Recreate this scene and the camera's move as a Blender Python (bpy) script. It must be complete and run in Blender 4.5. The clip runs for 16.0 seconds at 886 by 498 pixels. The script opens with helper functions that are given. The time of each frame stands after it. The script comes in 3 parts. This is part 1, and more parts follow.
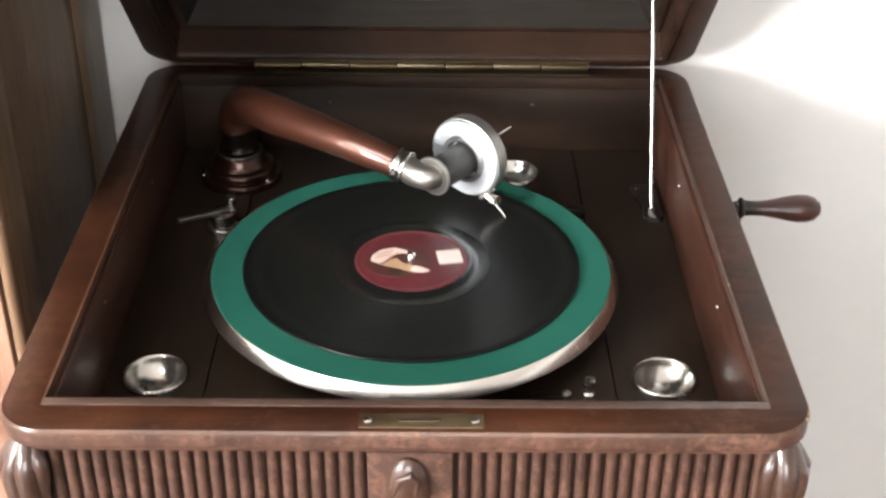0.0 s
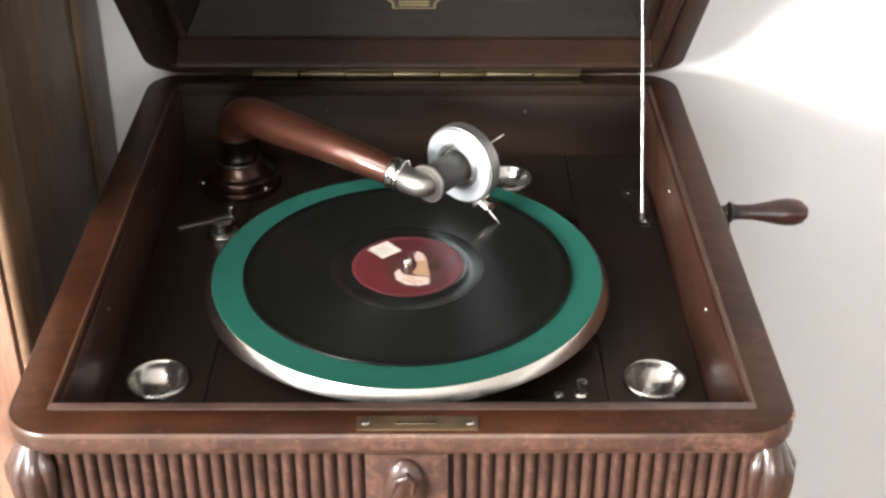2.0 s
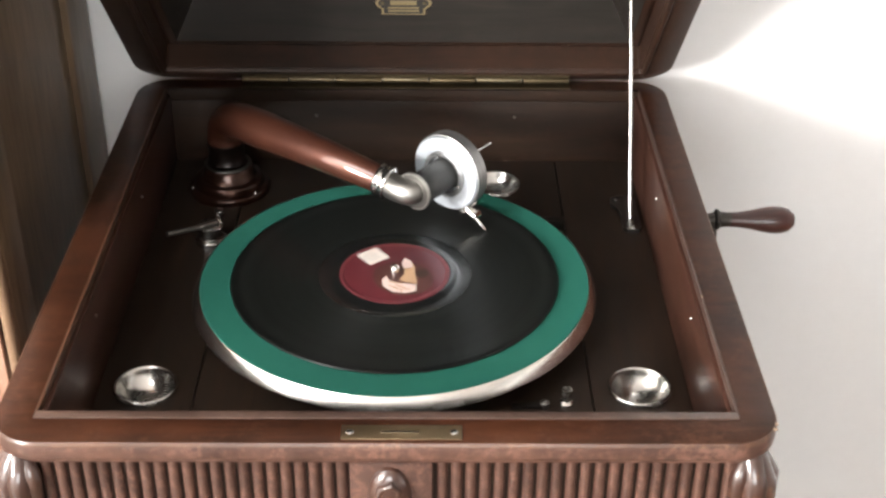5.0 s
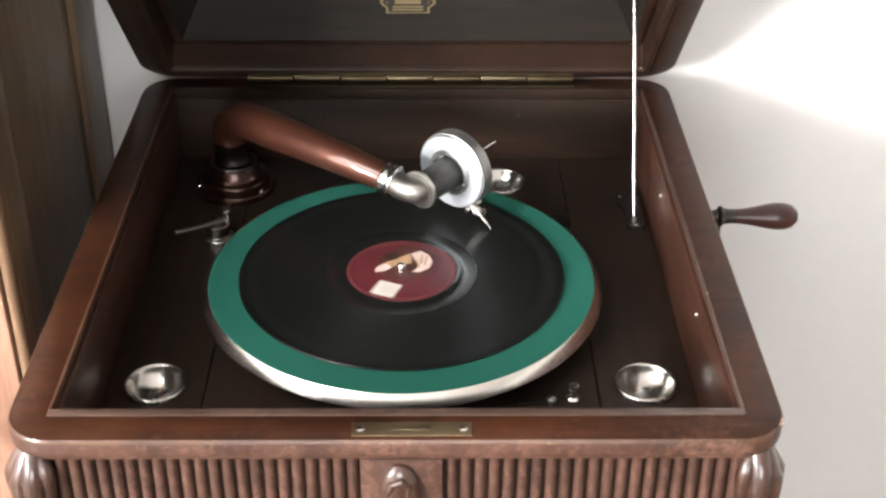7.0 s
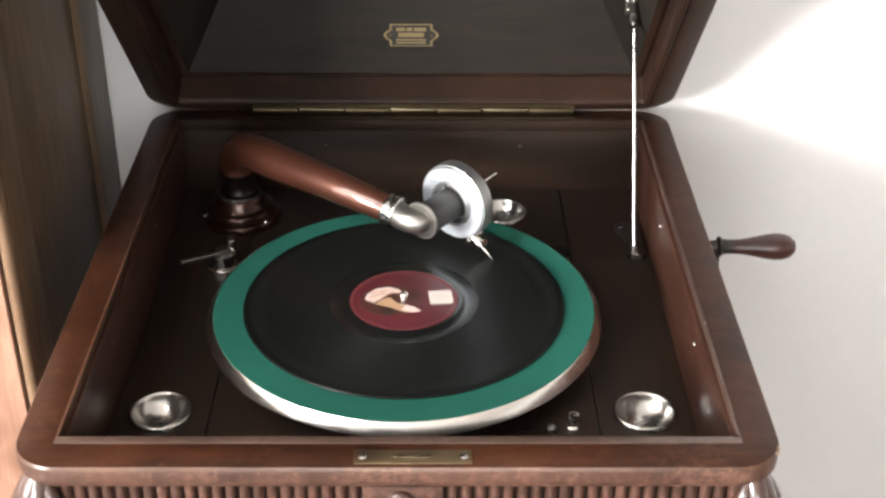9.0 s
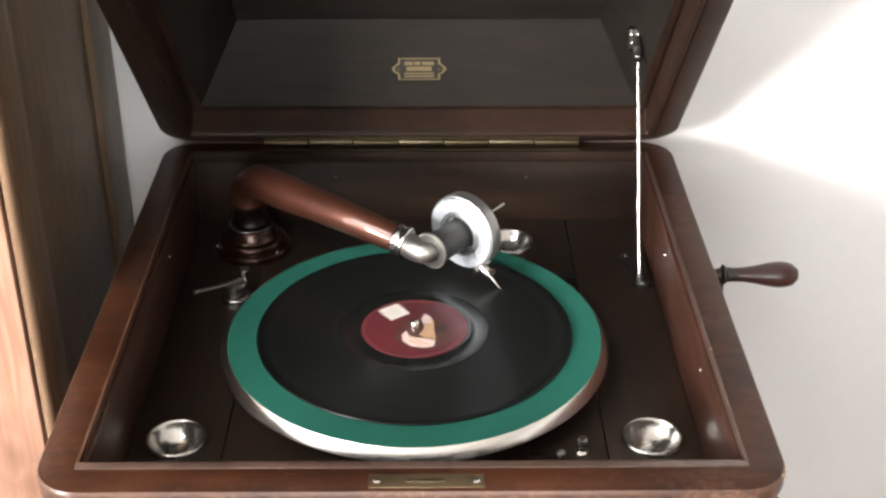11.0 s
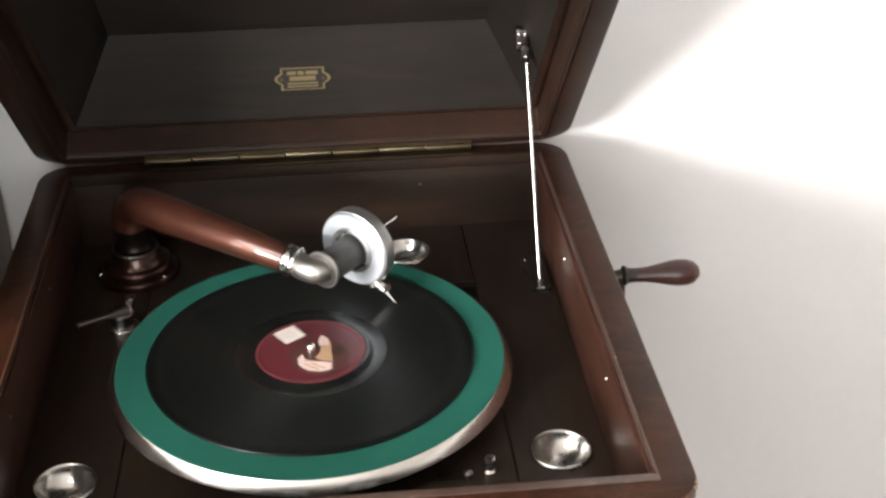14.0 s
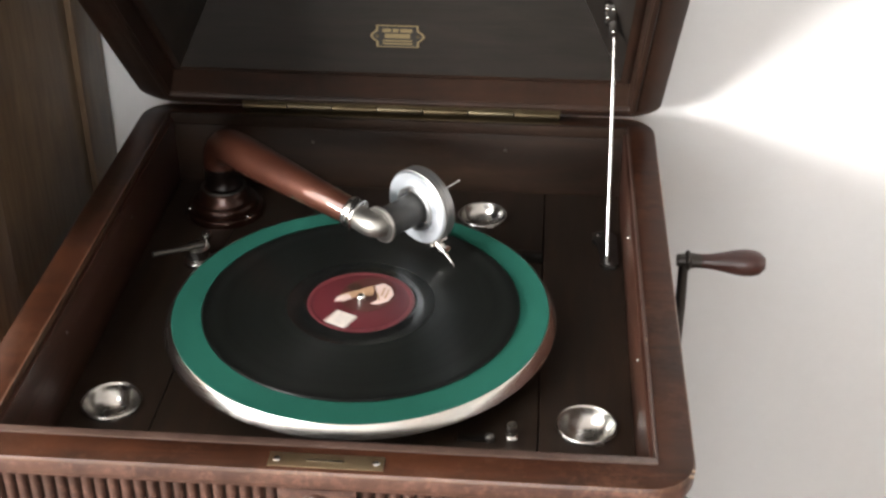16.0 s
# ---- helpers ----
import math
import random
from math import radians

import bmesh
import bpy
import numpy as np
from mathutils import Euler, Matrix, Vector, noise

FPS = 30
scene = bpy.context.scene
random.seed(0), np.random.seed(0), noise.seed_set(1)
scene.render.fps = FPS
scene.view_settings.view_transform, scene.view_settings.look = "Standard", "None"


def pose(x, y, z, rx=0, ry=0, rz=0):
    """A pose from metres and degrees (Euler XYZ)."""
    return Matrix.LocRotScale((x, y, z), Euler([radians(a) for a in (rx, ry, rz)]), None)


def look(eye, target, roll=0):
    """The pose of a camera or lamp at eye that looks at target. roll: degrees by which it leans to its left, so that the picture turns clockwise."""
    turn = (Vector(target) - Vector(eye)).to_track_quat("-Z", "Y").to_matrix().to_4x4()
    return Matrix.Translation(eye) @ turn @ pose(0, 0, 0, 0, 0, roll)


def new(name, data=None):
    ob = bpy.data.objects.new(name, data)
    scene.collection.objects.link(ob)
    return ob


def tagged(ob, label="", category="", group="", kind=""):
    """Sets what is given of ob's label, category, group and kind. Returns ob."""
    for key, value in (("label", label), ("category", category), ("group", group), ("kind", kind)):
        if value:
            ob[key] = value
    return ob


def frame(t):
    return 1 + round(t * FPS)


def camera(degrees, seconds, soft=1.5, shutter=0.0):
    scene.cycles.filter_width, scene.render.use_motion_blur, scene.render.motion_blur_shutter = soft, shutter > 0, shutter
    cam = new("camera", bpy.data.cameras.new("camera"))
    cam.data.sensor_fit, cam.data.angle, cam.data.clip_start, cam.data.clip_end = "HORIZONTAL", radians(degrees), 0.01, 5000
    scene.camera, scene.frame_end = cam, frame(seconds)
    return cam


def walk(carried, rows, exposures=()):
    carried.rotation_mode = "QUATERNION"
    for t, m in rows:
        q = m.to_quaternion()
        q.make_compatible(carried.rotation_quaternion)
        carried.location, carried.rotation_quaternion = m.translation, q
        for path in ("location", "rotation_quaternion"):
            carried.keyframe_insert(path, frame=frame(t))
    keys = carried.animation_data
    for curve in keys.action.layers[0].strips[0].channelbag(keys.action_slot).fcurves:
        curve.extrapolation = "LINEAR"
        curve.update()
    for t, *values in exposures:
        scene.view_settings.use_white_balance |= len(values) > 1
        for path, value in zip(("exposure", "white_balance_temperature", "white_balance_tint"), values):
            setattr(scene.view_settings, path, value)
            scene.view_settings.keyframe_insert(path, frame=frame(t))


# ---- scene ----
cam = camera(36.8, 16.0, soft=2.6, shutter=0.4)
PATH = [
    (0, (0.019, -0.831, 1.428), (0.03, 0.869, 0.374), 0.6),
    (0.5, (0.019, -0.834, 1.436), (0.043, 0.868, 0.385), 0.9),
    (1, (0.023, -0.843, 1.443), (0.027, 0.858, 0.39), 0.4),
    (1.5, (0.021, -0.847, 1.446), (0.024, 0.86, 0.403), 0.5),
    (2, (0.022, -0.848, 1.443), (0.034, 0.852, 0.39), 0.2),
    (2.5, (0.026, -0.846, 1.444), (0.031, 0.855, 0.391), 0.2),
    (3, (0.032, -0.844, 1.447), (0.035, 0.854, 0.389), 0.2),
    (3.5, (0.032, -0.846, 1.448), (0.036, 0.849, 0.387), 0.1),
    (4, (0.034, -0.843, 1.449), (0.042, 0.854, 0.391), 0.2),
    (6.5, (0.019, -0.853, 1.457), (0.045, 0.841, 0.395), 0.7),
    (7, (0.021, -0.852, 1.458), (0.044, 0.841, 0.393), 0.4),
    (7.5, (0.021, -0.853, 1.459), (0.049, 0.84, 0.393), 0.3),
    (8, (0.022, -0.852, 1.463), (0.044, 0.843, 0.402), 0.4),
    (8.5, (0.026, -0.854, 1.463), (0.041, 0.843, 0.406), 0.4),
    (9, (0.024, -0.863, 1.467), (0.038, 0.852, 0.437), 0.3),
    (9.5, (0.021, -0.87, 1.467), (0.032, 0.851, 0.449), 0.3),
    (10, (0.018, -0.875, 1.471), (0.025, 0.862, 0.479), 0.1),
    (12.3, (0.016, -0.884, 1.476), (0.046, 0.855, 0.489), -0.2),
    (12.5, (0.02, -0.882, 1.476), (0.047, 0.854, 0.483), -0.5),
    (13, (0.024, -0.875, 1.476), (0.065, 0.859, 0.48), -1.0),
    (13.5, (0.026, -0.86, 1.477), (0.123, 0.873, 0.482), -0.8),
    (14, (0.026, -0.841, 1.476), (0.183, 0.882, 0.471), -0.7),
    (14.5, (0.038, -0.843, 1.476), (0.132, 0.869, 0.448), -1.5),
    (15, (0.077, -0.848, 1.486), (0.066, 0.863, 0.45), -1.1),
    (15.5, (0.116, -0.852, 1.487), (0.005, 0.852, 0.447), -0.7),
    (16, (0.133, -0.855, 1.484), (-0.001, 0.841, 0.433), -0.0),
]
walk(cam, [(t, look(eye, target, roll)) for t, eye, target, roll in PATH], [(0.0, 0.18), (3.0, 0.21), (8.0, 0.17), (10.0, 0.17), (12.5, 0.14), (14.0, -0.02), (14.5, -0.05), (16.0, 0.01)])

# ---- light ----
world = bpy.data.worlds.new("world")
scene.world = world
world.use_nodes = True
wn = world.node_tree.nodes
sky = wn.new("ShaderNodeTexSky")
sky.sky_type, sky.sun_disc = "NISHITA", False
sky.sun_elevation, sky.sun_rotation = radians(30), radians(200)
world.node_tree.links.new(sky.outputs[0], wn["Background"].inputs[0])
wn["Background"].inputs[1].default_value = 0.12


def window_light(name, m, sx, sy, watts, colour):
    d = bpy.data.lights.new(name, "AREA")
    d.shape, d.size, d.size_y, d.energy, d.color = "RECTANGLE", sx, sy, watts, colour
    ob = new(name, d)
    ob.matrix_world = m
    return ob


WIN1 = (-3.25, 1.95, 1.50, 0.90)   # x, z, width, height in the front wall
YF = -3.30                          # front wall, room side
window_light("window_light", look((WIN1[0], YF - 0.05, WIN1[1]), (WIN1[0] + 0.9, 0.0, WIN1[1] - 0.5)), WIN1[2] - 0.02, WIN1[3] - 0.02, 570, (1.0, 0.985, 0.97))
WIN2 = (0.05, 1.55, 1.5, 1.0)
window_light("window_light", look((WIN2[0], YF - 0.05, WIN2[1]), (WIN2[0], 0.0, WIN2[1])), 1.46, 0.96, 47, (0.95, 0.98, 1.0))
FILL = (-2.45, -0.75, -1.62, -0.92)      # unseen ceiling opening added for fill: x from, to; y from, to
window_light("roof_light", look((-1.60, -1.27, 2.64), (-1.60, -1.27, 0.0)), 1.66, 0.66, 46, (0.95, 0.98, 1.0))


# ---- materials ----
class Mat:
    """A small node graph builder round one Principled shader."""

    def __init__(self, name, **values):
        self.m = bpy.data.materials.new(name)
        self.m.use_nodes = True
        self.t = self.m.node_tree
        self.b = self.t.nodes["Principled BSDF"]
        for k, v in values.items():
            self.b.inputs[k.replace("_", " ")].default_value = v

    def n(self, kind, links=(), **props):
        node = self.t.nodes.new(kind)
        for k, v in props.items():
            if k in node.inputs:
                node.inputs[k].default_value = v
            else:
                setattr(node, k, v)
        for a, b in links:
            self.t.links.new(a, node.inputs[b])
        return node

    def to(self, out, socket):
        self.t.links.new(out, self.b.inputs[socket])

    def coords(self, scale=(1, 1, 1), turn=(0, 0, 0)):
        c = self.n("ShaderNodeTexCoord")
        mp = self.n("ShaderNodeMapping", [(c.outputs["Object"], "Vector")])
        mp.inputs["Scale"].default_value, mp.inputs["Rotation"].default_value = scale, turn
        return mp.outputs[0]

    def noise(self, vec, scale, detail=4, rough=0.55, dist=0.0):
        n = self.n("ShaderNodeTexNoise", [(vec, "Vector")])
        n.inputs["Scale"].default_value, n.inputs["Detail"].default_value = scale, detail
        n.inputs["Roughness"].default_value, n.inputs["Distortion"].default_value = rough, dist
        return n.outputs["Fac"]

    def ramp(self, fac, *stops):
        r = self.n("ShaderNodeValToRGB", [(fac, "Fac")])
        e = r.color_ramp.elements
        while len(e) < len(stops):
            e.new(0.5)
        for el, (p, c) in zip(e, stops):
            el.position, el.color = p, (*c, 1) if len(c) == 3 else c
        return r.outputs[0]

    def mix(self, fac, a, b, blend="MIX"):
        x = self.n("ShaderNodeMix")
        x.data_type, x.blend_type = "RGBA", blend
        for val, i in ((fac, 0), (a, 6), (b, 7)):
            if isinstance(val, (float, int)):
                x.inputs[i].default_value = val
            elif isinstance(val, tuple):
                x.inputs[i].default_value = (*val, 1)
            else:
                self.t.links.new(val, x.inputs[i])
        return x.outputs[2]

    def scaled(self, fac, lo, hi):
        r = self.n("ShaderNodeMapRange", [(fac, 0)])
        r.inputs[3].default_value, r.inputs[4].default_value = lo, hi
        return r.outputs[0]

    def bump(self, fac, strength, dist=0.001):
        b = self.n("ShaderNodeBump", [(fac, "Height")])
        b.inputs["Strength"].default_value, b.inputs["Distance"].default_value = strength, dist
        self.to(b.outputs[0], "Normal")


def wood(name, dark, mid, light, grain, rough=(0.28, 0.45), coat=0.25, coatrough=0.18, spec=0.4, streak=70.0, wear=(0.16, 0.075, 0.04), bump=0.15, vary=0.0, knot=None, patch=0.0, rubbed=(0.30, 0.48), metallic=0.0):
    """Polished wood: grain is the scale along x, y, z (small along the fibres)."""
    k = Mat(name, Coat_Weight=coat, Coat_Roughness=coatrough, Specular_IOR_Level=spec, Metallic=metallic)
    v = k.coords(grain)
    fig = k.noise(v, 9, 3, 0.5, 1.2)
    fib = k.noise(v, streak, 5, 0.65, 0.3)
    pores = k.noise(v, streak * 3.2, 2, 0.6)
    base = k.ramp(fig, (0.28, dark), (0.52, mid), (0.75, light))
    base = k.mix(k.scaled(fib, 0.0, 0.75), base, dark, "MIX")
    if patch:
        tone = k.noise(k.coords((1, 1, 1)), 8.5, 5, 0.62, 0.6)
        base = k.mix(k.ramp(tone, (0.34, (0, 0, 0)), (0.62, (patch, patch, patch))), base, tuple(c * q for c, q in zip(light, (1.35, 1.25, 1.1))))
        base = k.mix(k.ramp(k.noise(k.coords((1, 1, 1)), 23, 4, 0.6), (0.5, (0, 0, 0)), (0.78, (0.75, 0.75, 0.75))), base, dark)
    if vary:
        rnd = k.n("ShaderNodeObjectInfo").outputs["Random"]
        base = k.mix(k.scaled(rnd, 0.0, vary), base, dark)
    blot = k.noise(k.coords((1, 1, 1)), 14, 3, 0.6)
    scuff = k.noise(k.coords((1, 1, 1)), 160, 4, 0.7)
    m1 = k.n("ShaderNodeMath", [(blot, 0), (scuff, 1)], operation="MULTIPLY")
    worn = k.ramp(m1.outputs[0], (rubbed[0], (0, 0, 0)), (rubbed[1], (0.55, 0.55, 0.55)))
    base = k.mix(worn, base, wear)
    for kx, ky, kz in knot or ():
        d = k.n("ShaderNodeVectorMath", [(k.coords((1, 1, 0.55)), 0)], operation="DISTANCE")
        d.inputs[1].default_value = (kx, ky, kz * 0.55)
        wob = k.n("ShaderNodeMath", [(d.outputs["Value"], 0), (k.scaled(blot, -0.006, 0.012), 1)], operation="ADD")
        base = k.mix(k.ramp(wob.outputs[0], (0.0, (0.9, 0.9, 0.9)), (0.010, (0.5, 0.5, 0.5)), (0.016, (0.15, 0.15, 0.15)), (0.020, (0.4, 0.4, 0.4)), (0.034, (0.0, 0.0, 0.0))), base, tuple(c * 0.6 for c in dark))
    k.to(base, "Base Color")
    k.to(k.scaled(blot, rough[0], rough[1]), "Roughness")
    mx = k.n("ShaderNodeMath", [(fib, 0), (pores, 1)], operation="ADD")
    k.bump(mx.outputs[0], bump, 0.0006)
    return k.m


def metal(name, colour, rough, spots=0.15, metallic=1.0, scale=120):
    k = Mat(name, Metallic=metallic)
    v = k.coords()
    a, b = k.noise(v, scale, 4, 0.6), k.noise(v, 22, 3, 0.6)
    dull = tuple(c * (1 - spots * 1.8) for c in colour)
    k.to(k.mix(k.ramp(b, (0.35, (0, 0, 0)), (0.8, (0.8, 0.8, 0.8))), colour, dull), "Base Color")
    mx = k.n("ShaderNodeMath", [(a, 0), (b, 1)], operation="MULTIPLY")
    k.to(k.scaled(mx.outputs[0], rough * 0.6, rough * 2.0), "Roughness")
    k.bump(a, 0.03, 0.0003)
    return k.m


MAHOG_X = wood("mahogany_across", (0.0100, 0.0040, 0.0024), (0.030, 0.0104, 0.0050), (0.060, 0.0205, 0.0096), (1.0, 9, 9), rough=(0.30, 0.46), coat=0.04, spec=0.15, wear=(0.078, 0.033, 0.019), patch=0.34, rubbed=(0.26, 0.42))
# inside mahogany twice: one colour carries window light, the next carries shade
MAHOG_LIT = wood("mahogany_lit", (0.026, 0.0110, 0.0072), (0.056, 0.0225, 0.0145), (0.085, 0.035, 0.023), (9, 1.0, 9), coat=0.15, spec=0.3, wear=(0.07, 0.034, 0.023))
MAHOG_SHADED = wood("mahogany_shaded", (0.0135, 0.0082, 0.0054), (0.0205, 0.0110, 0.0066), (0.034, 0.0170, 0.0096), (1.0, 9, 9), rough=(0.36, 0.5), coat=0.03, spec=0.25, wear=(0.034, 0.015, 0.010))
MAHOG_Z = wood("mahogany_upright", (0.020, 0.009, 0.006), (0.045, 0.020, 0.013), (0.08, 0.036, 0.024), (9, 9, 1.0))
REED = wood("mahogany_reed", (0.030, 0.0132, 0.0092), (0.065, 0.0305, 0.0222), (0.104, 0.052, 0.038), (9, 9, 0.8), wear=(0.18, 0.088, 0.062), rough=(0.35, 0.55), vary=0.65, patch=0.5, rubbed=(0.245, 0.37))
BOARD = wood("motor_board_veneer", (0.0160, 0.0112, 0.0080), (0.0228, 0.0140, 0.0091), (0.037, 0.0200, 0.0118), (9, 1.0, 9), rough=(0.30, 0.44), coat=0.04, spec=0.34, wear=(0.030, 0.015, 0.010))
LIDWOOD = wood("lid_veneer", (0.0122, 0.0100, 0.0082), (0.0192, 0.0155, 0.0127), (0.027, 0.0210, 0.0168), (1.0, 9, 9), rough=(0.32, 0.44), coat=0.05, spec=0.2, wear=(0.018, 0.013, 0.011))
LIDFRAME = wood("lid_frame_wood", (0.0110, 0.0074, 0.0056), (0.0180, 0.0112, 0.0082), (0.033, 0.0158, 0.0102), (1.0, 9, 9), rough=(0.30, 0.44), coat=0.05, spec=0.2, wear=(0.05, 0.018, 0.011), patch=0.4)
EDGE = wood("rubbed_edge", (0.044, 0.026, 0.020), (0.068, 0.041, 0.032), (0.10, 0.063, 0.050), (4, 4, 4), wear=(0.15, 0.10, 0.085))
ARRIS = wood("rubbed_arris", (0.038, 0.017, 0.010), (0.062, 0.029, 0.017), (0.10, 0.048, 0.028), (4, 4, 4), streak=30, wear=(0.26, 0.14, 0.08), patch=0.5)
ARMWOOD = wood("bronzed_arm", (0.064, 0.0190, 0.0100), (0.082, 0.0250, 0.0130), (0.102, 0.033, 0.0175), (2.5, 2.5, 9), rough=(0.42, 0.52), coat=1.0, coatrough=0.04, spec=0.6, streak=25, wear=(0.10, 0.033, 0.016), bump=0.0, metallic=0.64)
CHIP = wood("bare_wood", (0.22, 0.15, 0.10), (0.32, 0.23, 0.16), (0.42, 0.31, 0.22), (4, 4, 4))
CRANKWOOD = wood("crank_wood", (0.022, 0.0075, 0.0062), (0.048, 0.0150, 0.0115), (0.085, 0.026, 0.019), (1.0, 9, 9), rough=(0.25, 0.4), wear=(0.05, 0.02, 0.018))
PINE = wood("pine", (0.27, 0.140, 0.090), (0.385, 0.225, 0.158), (0.48, 0.31, 0.235), (12, 12, 1.0), rough=(0.35, 0.5), coat=0.15, streak=22, wear=(0.34, 0.16, 0.08), knot=((0.427, -0.213, 0.806), (0.441, -0.213, 0.768), (0.400, -0.213, 0.95)))
# pine of the cupboard's side, with its shade put into the colour
PINE_SHADED = wood("shaded_pine", (0.080, 0.049, 0.027), (0.150, 0.097, 0.054), (0.215, 0.145, 0.085), (12, 12, 1.0), rough=(0.34, 0.50), coat=0.1, spec=0.3, streak=20, wear=(0.09, 0.046, 0.022), knot=((0.465, 0.086, 1.035), (0.465, 0.100, 0.92)))
PINE_MID = wood("brown_pine", (0.13, 0.078, 0.046), (0.19, 0.118, 0.072), (0.26, 0.170, 0.110), (12, 12, 1.0), rough=(0.4, 0.55), coat=0.0, spec=0.2, streak=20, wear=(0.16, 0.09, 0.05))
FLOORWOOD = wood("floor_wood", (0.085, 0.052, 0.033), (0.145, 0.095, 0.060), (0.21, 0.145, 0.098), (8, 0.8, 8), rough=(0.35, 0.55))
NICKEL = metal("nickel", (0.76, 0.735, 0.695), 0.21)
PLATTER = metal("platter_nickel", (0.90, 0.88, 0.84), 0.24, 0.08)
NICKEL_SATIN = metal("satin_nickel", (0.36, 0.345, 0.32), 0.46, 0.2)
NICKEL_OLD = metal("tarnished_shaded_nickel", (0.20, 0.19, 0.175), 0.42, 0.3)
NICKEL_DULL = metal("worn_nickel", (0.60, 0.585, 0.555), 0.25, 0.25)
BOXMETAL = metal("sound_box_plate", (0.88, 0.92, 0.97), 0.50, 0.04)
BRASS = metal("aged_brass", (0.11, 0.083, 0.048), 0.50, 0.3)
BRASS_BRIGHT = metal("rubbed_brass", (0.16, 0.128, 0.080), 0.45, 0.25)
LOCKBRASS = metal("lock_brass", (0.38, 0.285, 0.175), 0.45, 0.25)
IRON = metal("dark_iron", (0.075, 0.068, 0.062), 0.42, 0.2)
ZINC = metal("grey_cast_band", (0.40, 0.40, 0.395), 0.5, 0.1)
STEEL = metal("needle_steel", (0.85, 0.83, 0.80), 0.18, 0.05)


def plain(name, colour, rough, vary=0.12, scale=60, bump=0.0, **more):
    k = Mat(name, **more)
    v = k.coords()
    f, g = k.noise(v, scale, 5, 0.65), k.noise(v, scale * 0.13, 3, 0.5)
    a = k.mix(k.scaled(f, 0, 1), tuple(c * (1 - vary) for c in colour), tuple(min(1, c * (1 + vary)) for c in colour))
    a = k.mix(k.scaled(g, 0, 0.35), a, tuple(c * (1 - 2 * vary) for c in colour))
    k.to(a, "Base Color")
    k.to(k.scaled(g, rough * 0.85, min(1, rough * 1.15)), "Roughness")
    if bump:
        k.bump(f, bump, 0.001)
    return k.m


RUBBER = plain("old_rubber", (0.035, 0.034, 0.032), 0.5, 0.2, 200, 0.1)
FELT = plain("green_baize", (0.0165, 0.116, 0.083), 0.95, 0.14, 700, 0.6)
FELT.node_tree.nodes["Principled BSDF"].inputs["Specular IOR Level"].default_value = 0.15
WALL = plain("wall_paint", (0.728, 0.718, 0.706), 0.75, 0.035, 90, 0.2)
CEIL = plain("ceiling_paint", (0.78, 0.77, 0.75), 0.85, 0.02, 40, 0.05)
FRAMEWHITE = plain("window_paint", (0.75, 0.75, 0.73), 0.4, 0.03, 80)
LABELRED = plain("label_paper", (0.080, 0.0115, 0.0155), 0.42, 0.10, 300, 0.03)
LABELRIM = plain("label_band", (0.105, 0.020, 0.024), 0.42, 0.08, 300)
PALE = plain("printed_pale", (0.66, 0.50, 0.45), 0.45, 0.10, 500)
TAN = plain("printed_tan", (0.42, 0.26, 0.15), 0.45, 0.15, 500)
BROWNPRINT = plain("printed_brown", (0.062, 0.018, 0.014), 0.45, 0.15, 500)
DARKPRINT = plain("printed_dark", (0.028, 0.013, 0.006), 0.45, 0.15, 500)
STAMP = plain("paper_stamp", (0.62, 0.56, 0.50), 0.55, 0.06, 400)
STAMPINK = plain("stamp_ink", (0.42, 0.40, 0.37), 0.55, 0.06, 400)
BLACKPLATE = plain("black_enamel", (0.022, 0.018, 0.014), 0.35, 0.2, 200)
BARS = metal("gilt_print", (0.40, 0.31, 0.17), 0.42, 0.2)


def shellac():
    k = Mat("shellac", Roughness=0.30, Anisotropic=0.80, Anisotropic_Rotation=0.25, Specular_IOR_Level=0.32)
    v = k.coords()
    sp = k.n("ShaderNodeVectorMath", [(v, 0)], operation="LENGTH")
    w = k.n("ShaderNodeTexNoise", [(sp.outputs["Value"], "W")], noise_dimensions="1D")
    w.inputs["Scale"].default_value, w.inputs["Detail"].default_value = 900, 4
    band = k.n("ShaderNodeTexNoise", [(sp.outputs["Value"], "W")], noise_dimensions="1D")
    band.inputs["Scale"].default_value = 120
    k.to(k.ramp(band.outputs["Fac"], (0.3, (0.0044, 0.0052, 0.0046)), (0.7, (0.0080, 0.0092, 0.0082))), "Base Color")
    k.to(k.scaled(w.outputs["Fac"], 0.28, 0.40), "Roughness")
    t = k.n("ShaderNodeTangent")
    t.direction_type, t.axis = "RADIAL", "Z"
    k.to(t.outputs[0], "Tangent")
    b = k.n("ShaderNodeBump", [(w.outputs["Fac"], "Height")])
    b.inputs["Strength"].default_value, b.inputs["Distance"].default_value = 0.25, 0.0002
    k.to(b.outputs[0], "Normal")
    return k.m


SHELLAC = shellac()
SHELLAC_SMOOTH = plain("shellac_smooth", (0.0065, 0.0070, 0.0066), 0.24, 0.15, 300, Specular_IOR_Level=0.35)


def glass():
    k = Mat("window_glass", Roughness=0.0, Transmission_Weight=1.0, IOR=1.45)
    return k.m


GLASS = glass()


# ---- mesh helpers ----
def smooth(bm, angle=40):
    lim = radians(angle)
    for f in bm.faces:
        f.smooth = True
    for e in bm.edges:
        e.smooth = len(e.link_faces) == 2 and e.calc_face_angle(3.0) < lim


def part(name, bm, material, parent=None, label="", angle=40):
    bmesh.ops.recalc_face_normals(bm, faces=bm.faces)
    smooth(bm, angle)
    me = bpy.data.meshes.new(name)
    bm.to_mesh(me)
    bm.free()
    me.materials.append(material)
    ob = new(name, me)
    ob.parent = parent
    if label:
        ob["label"] = label
    return ob


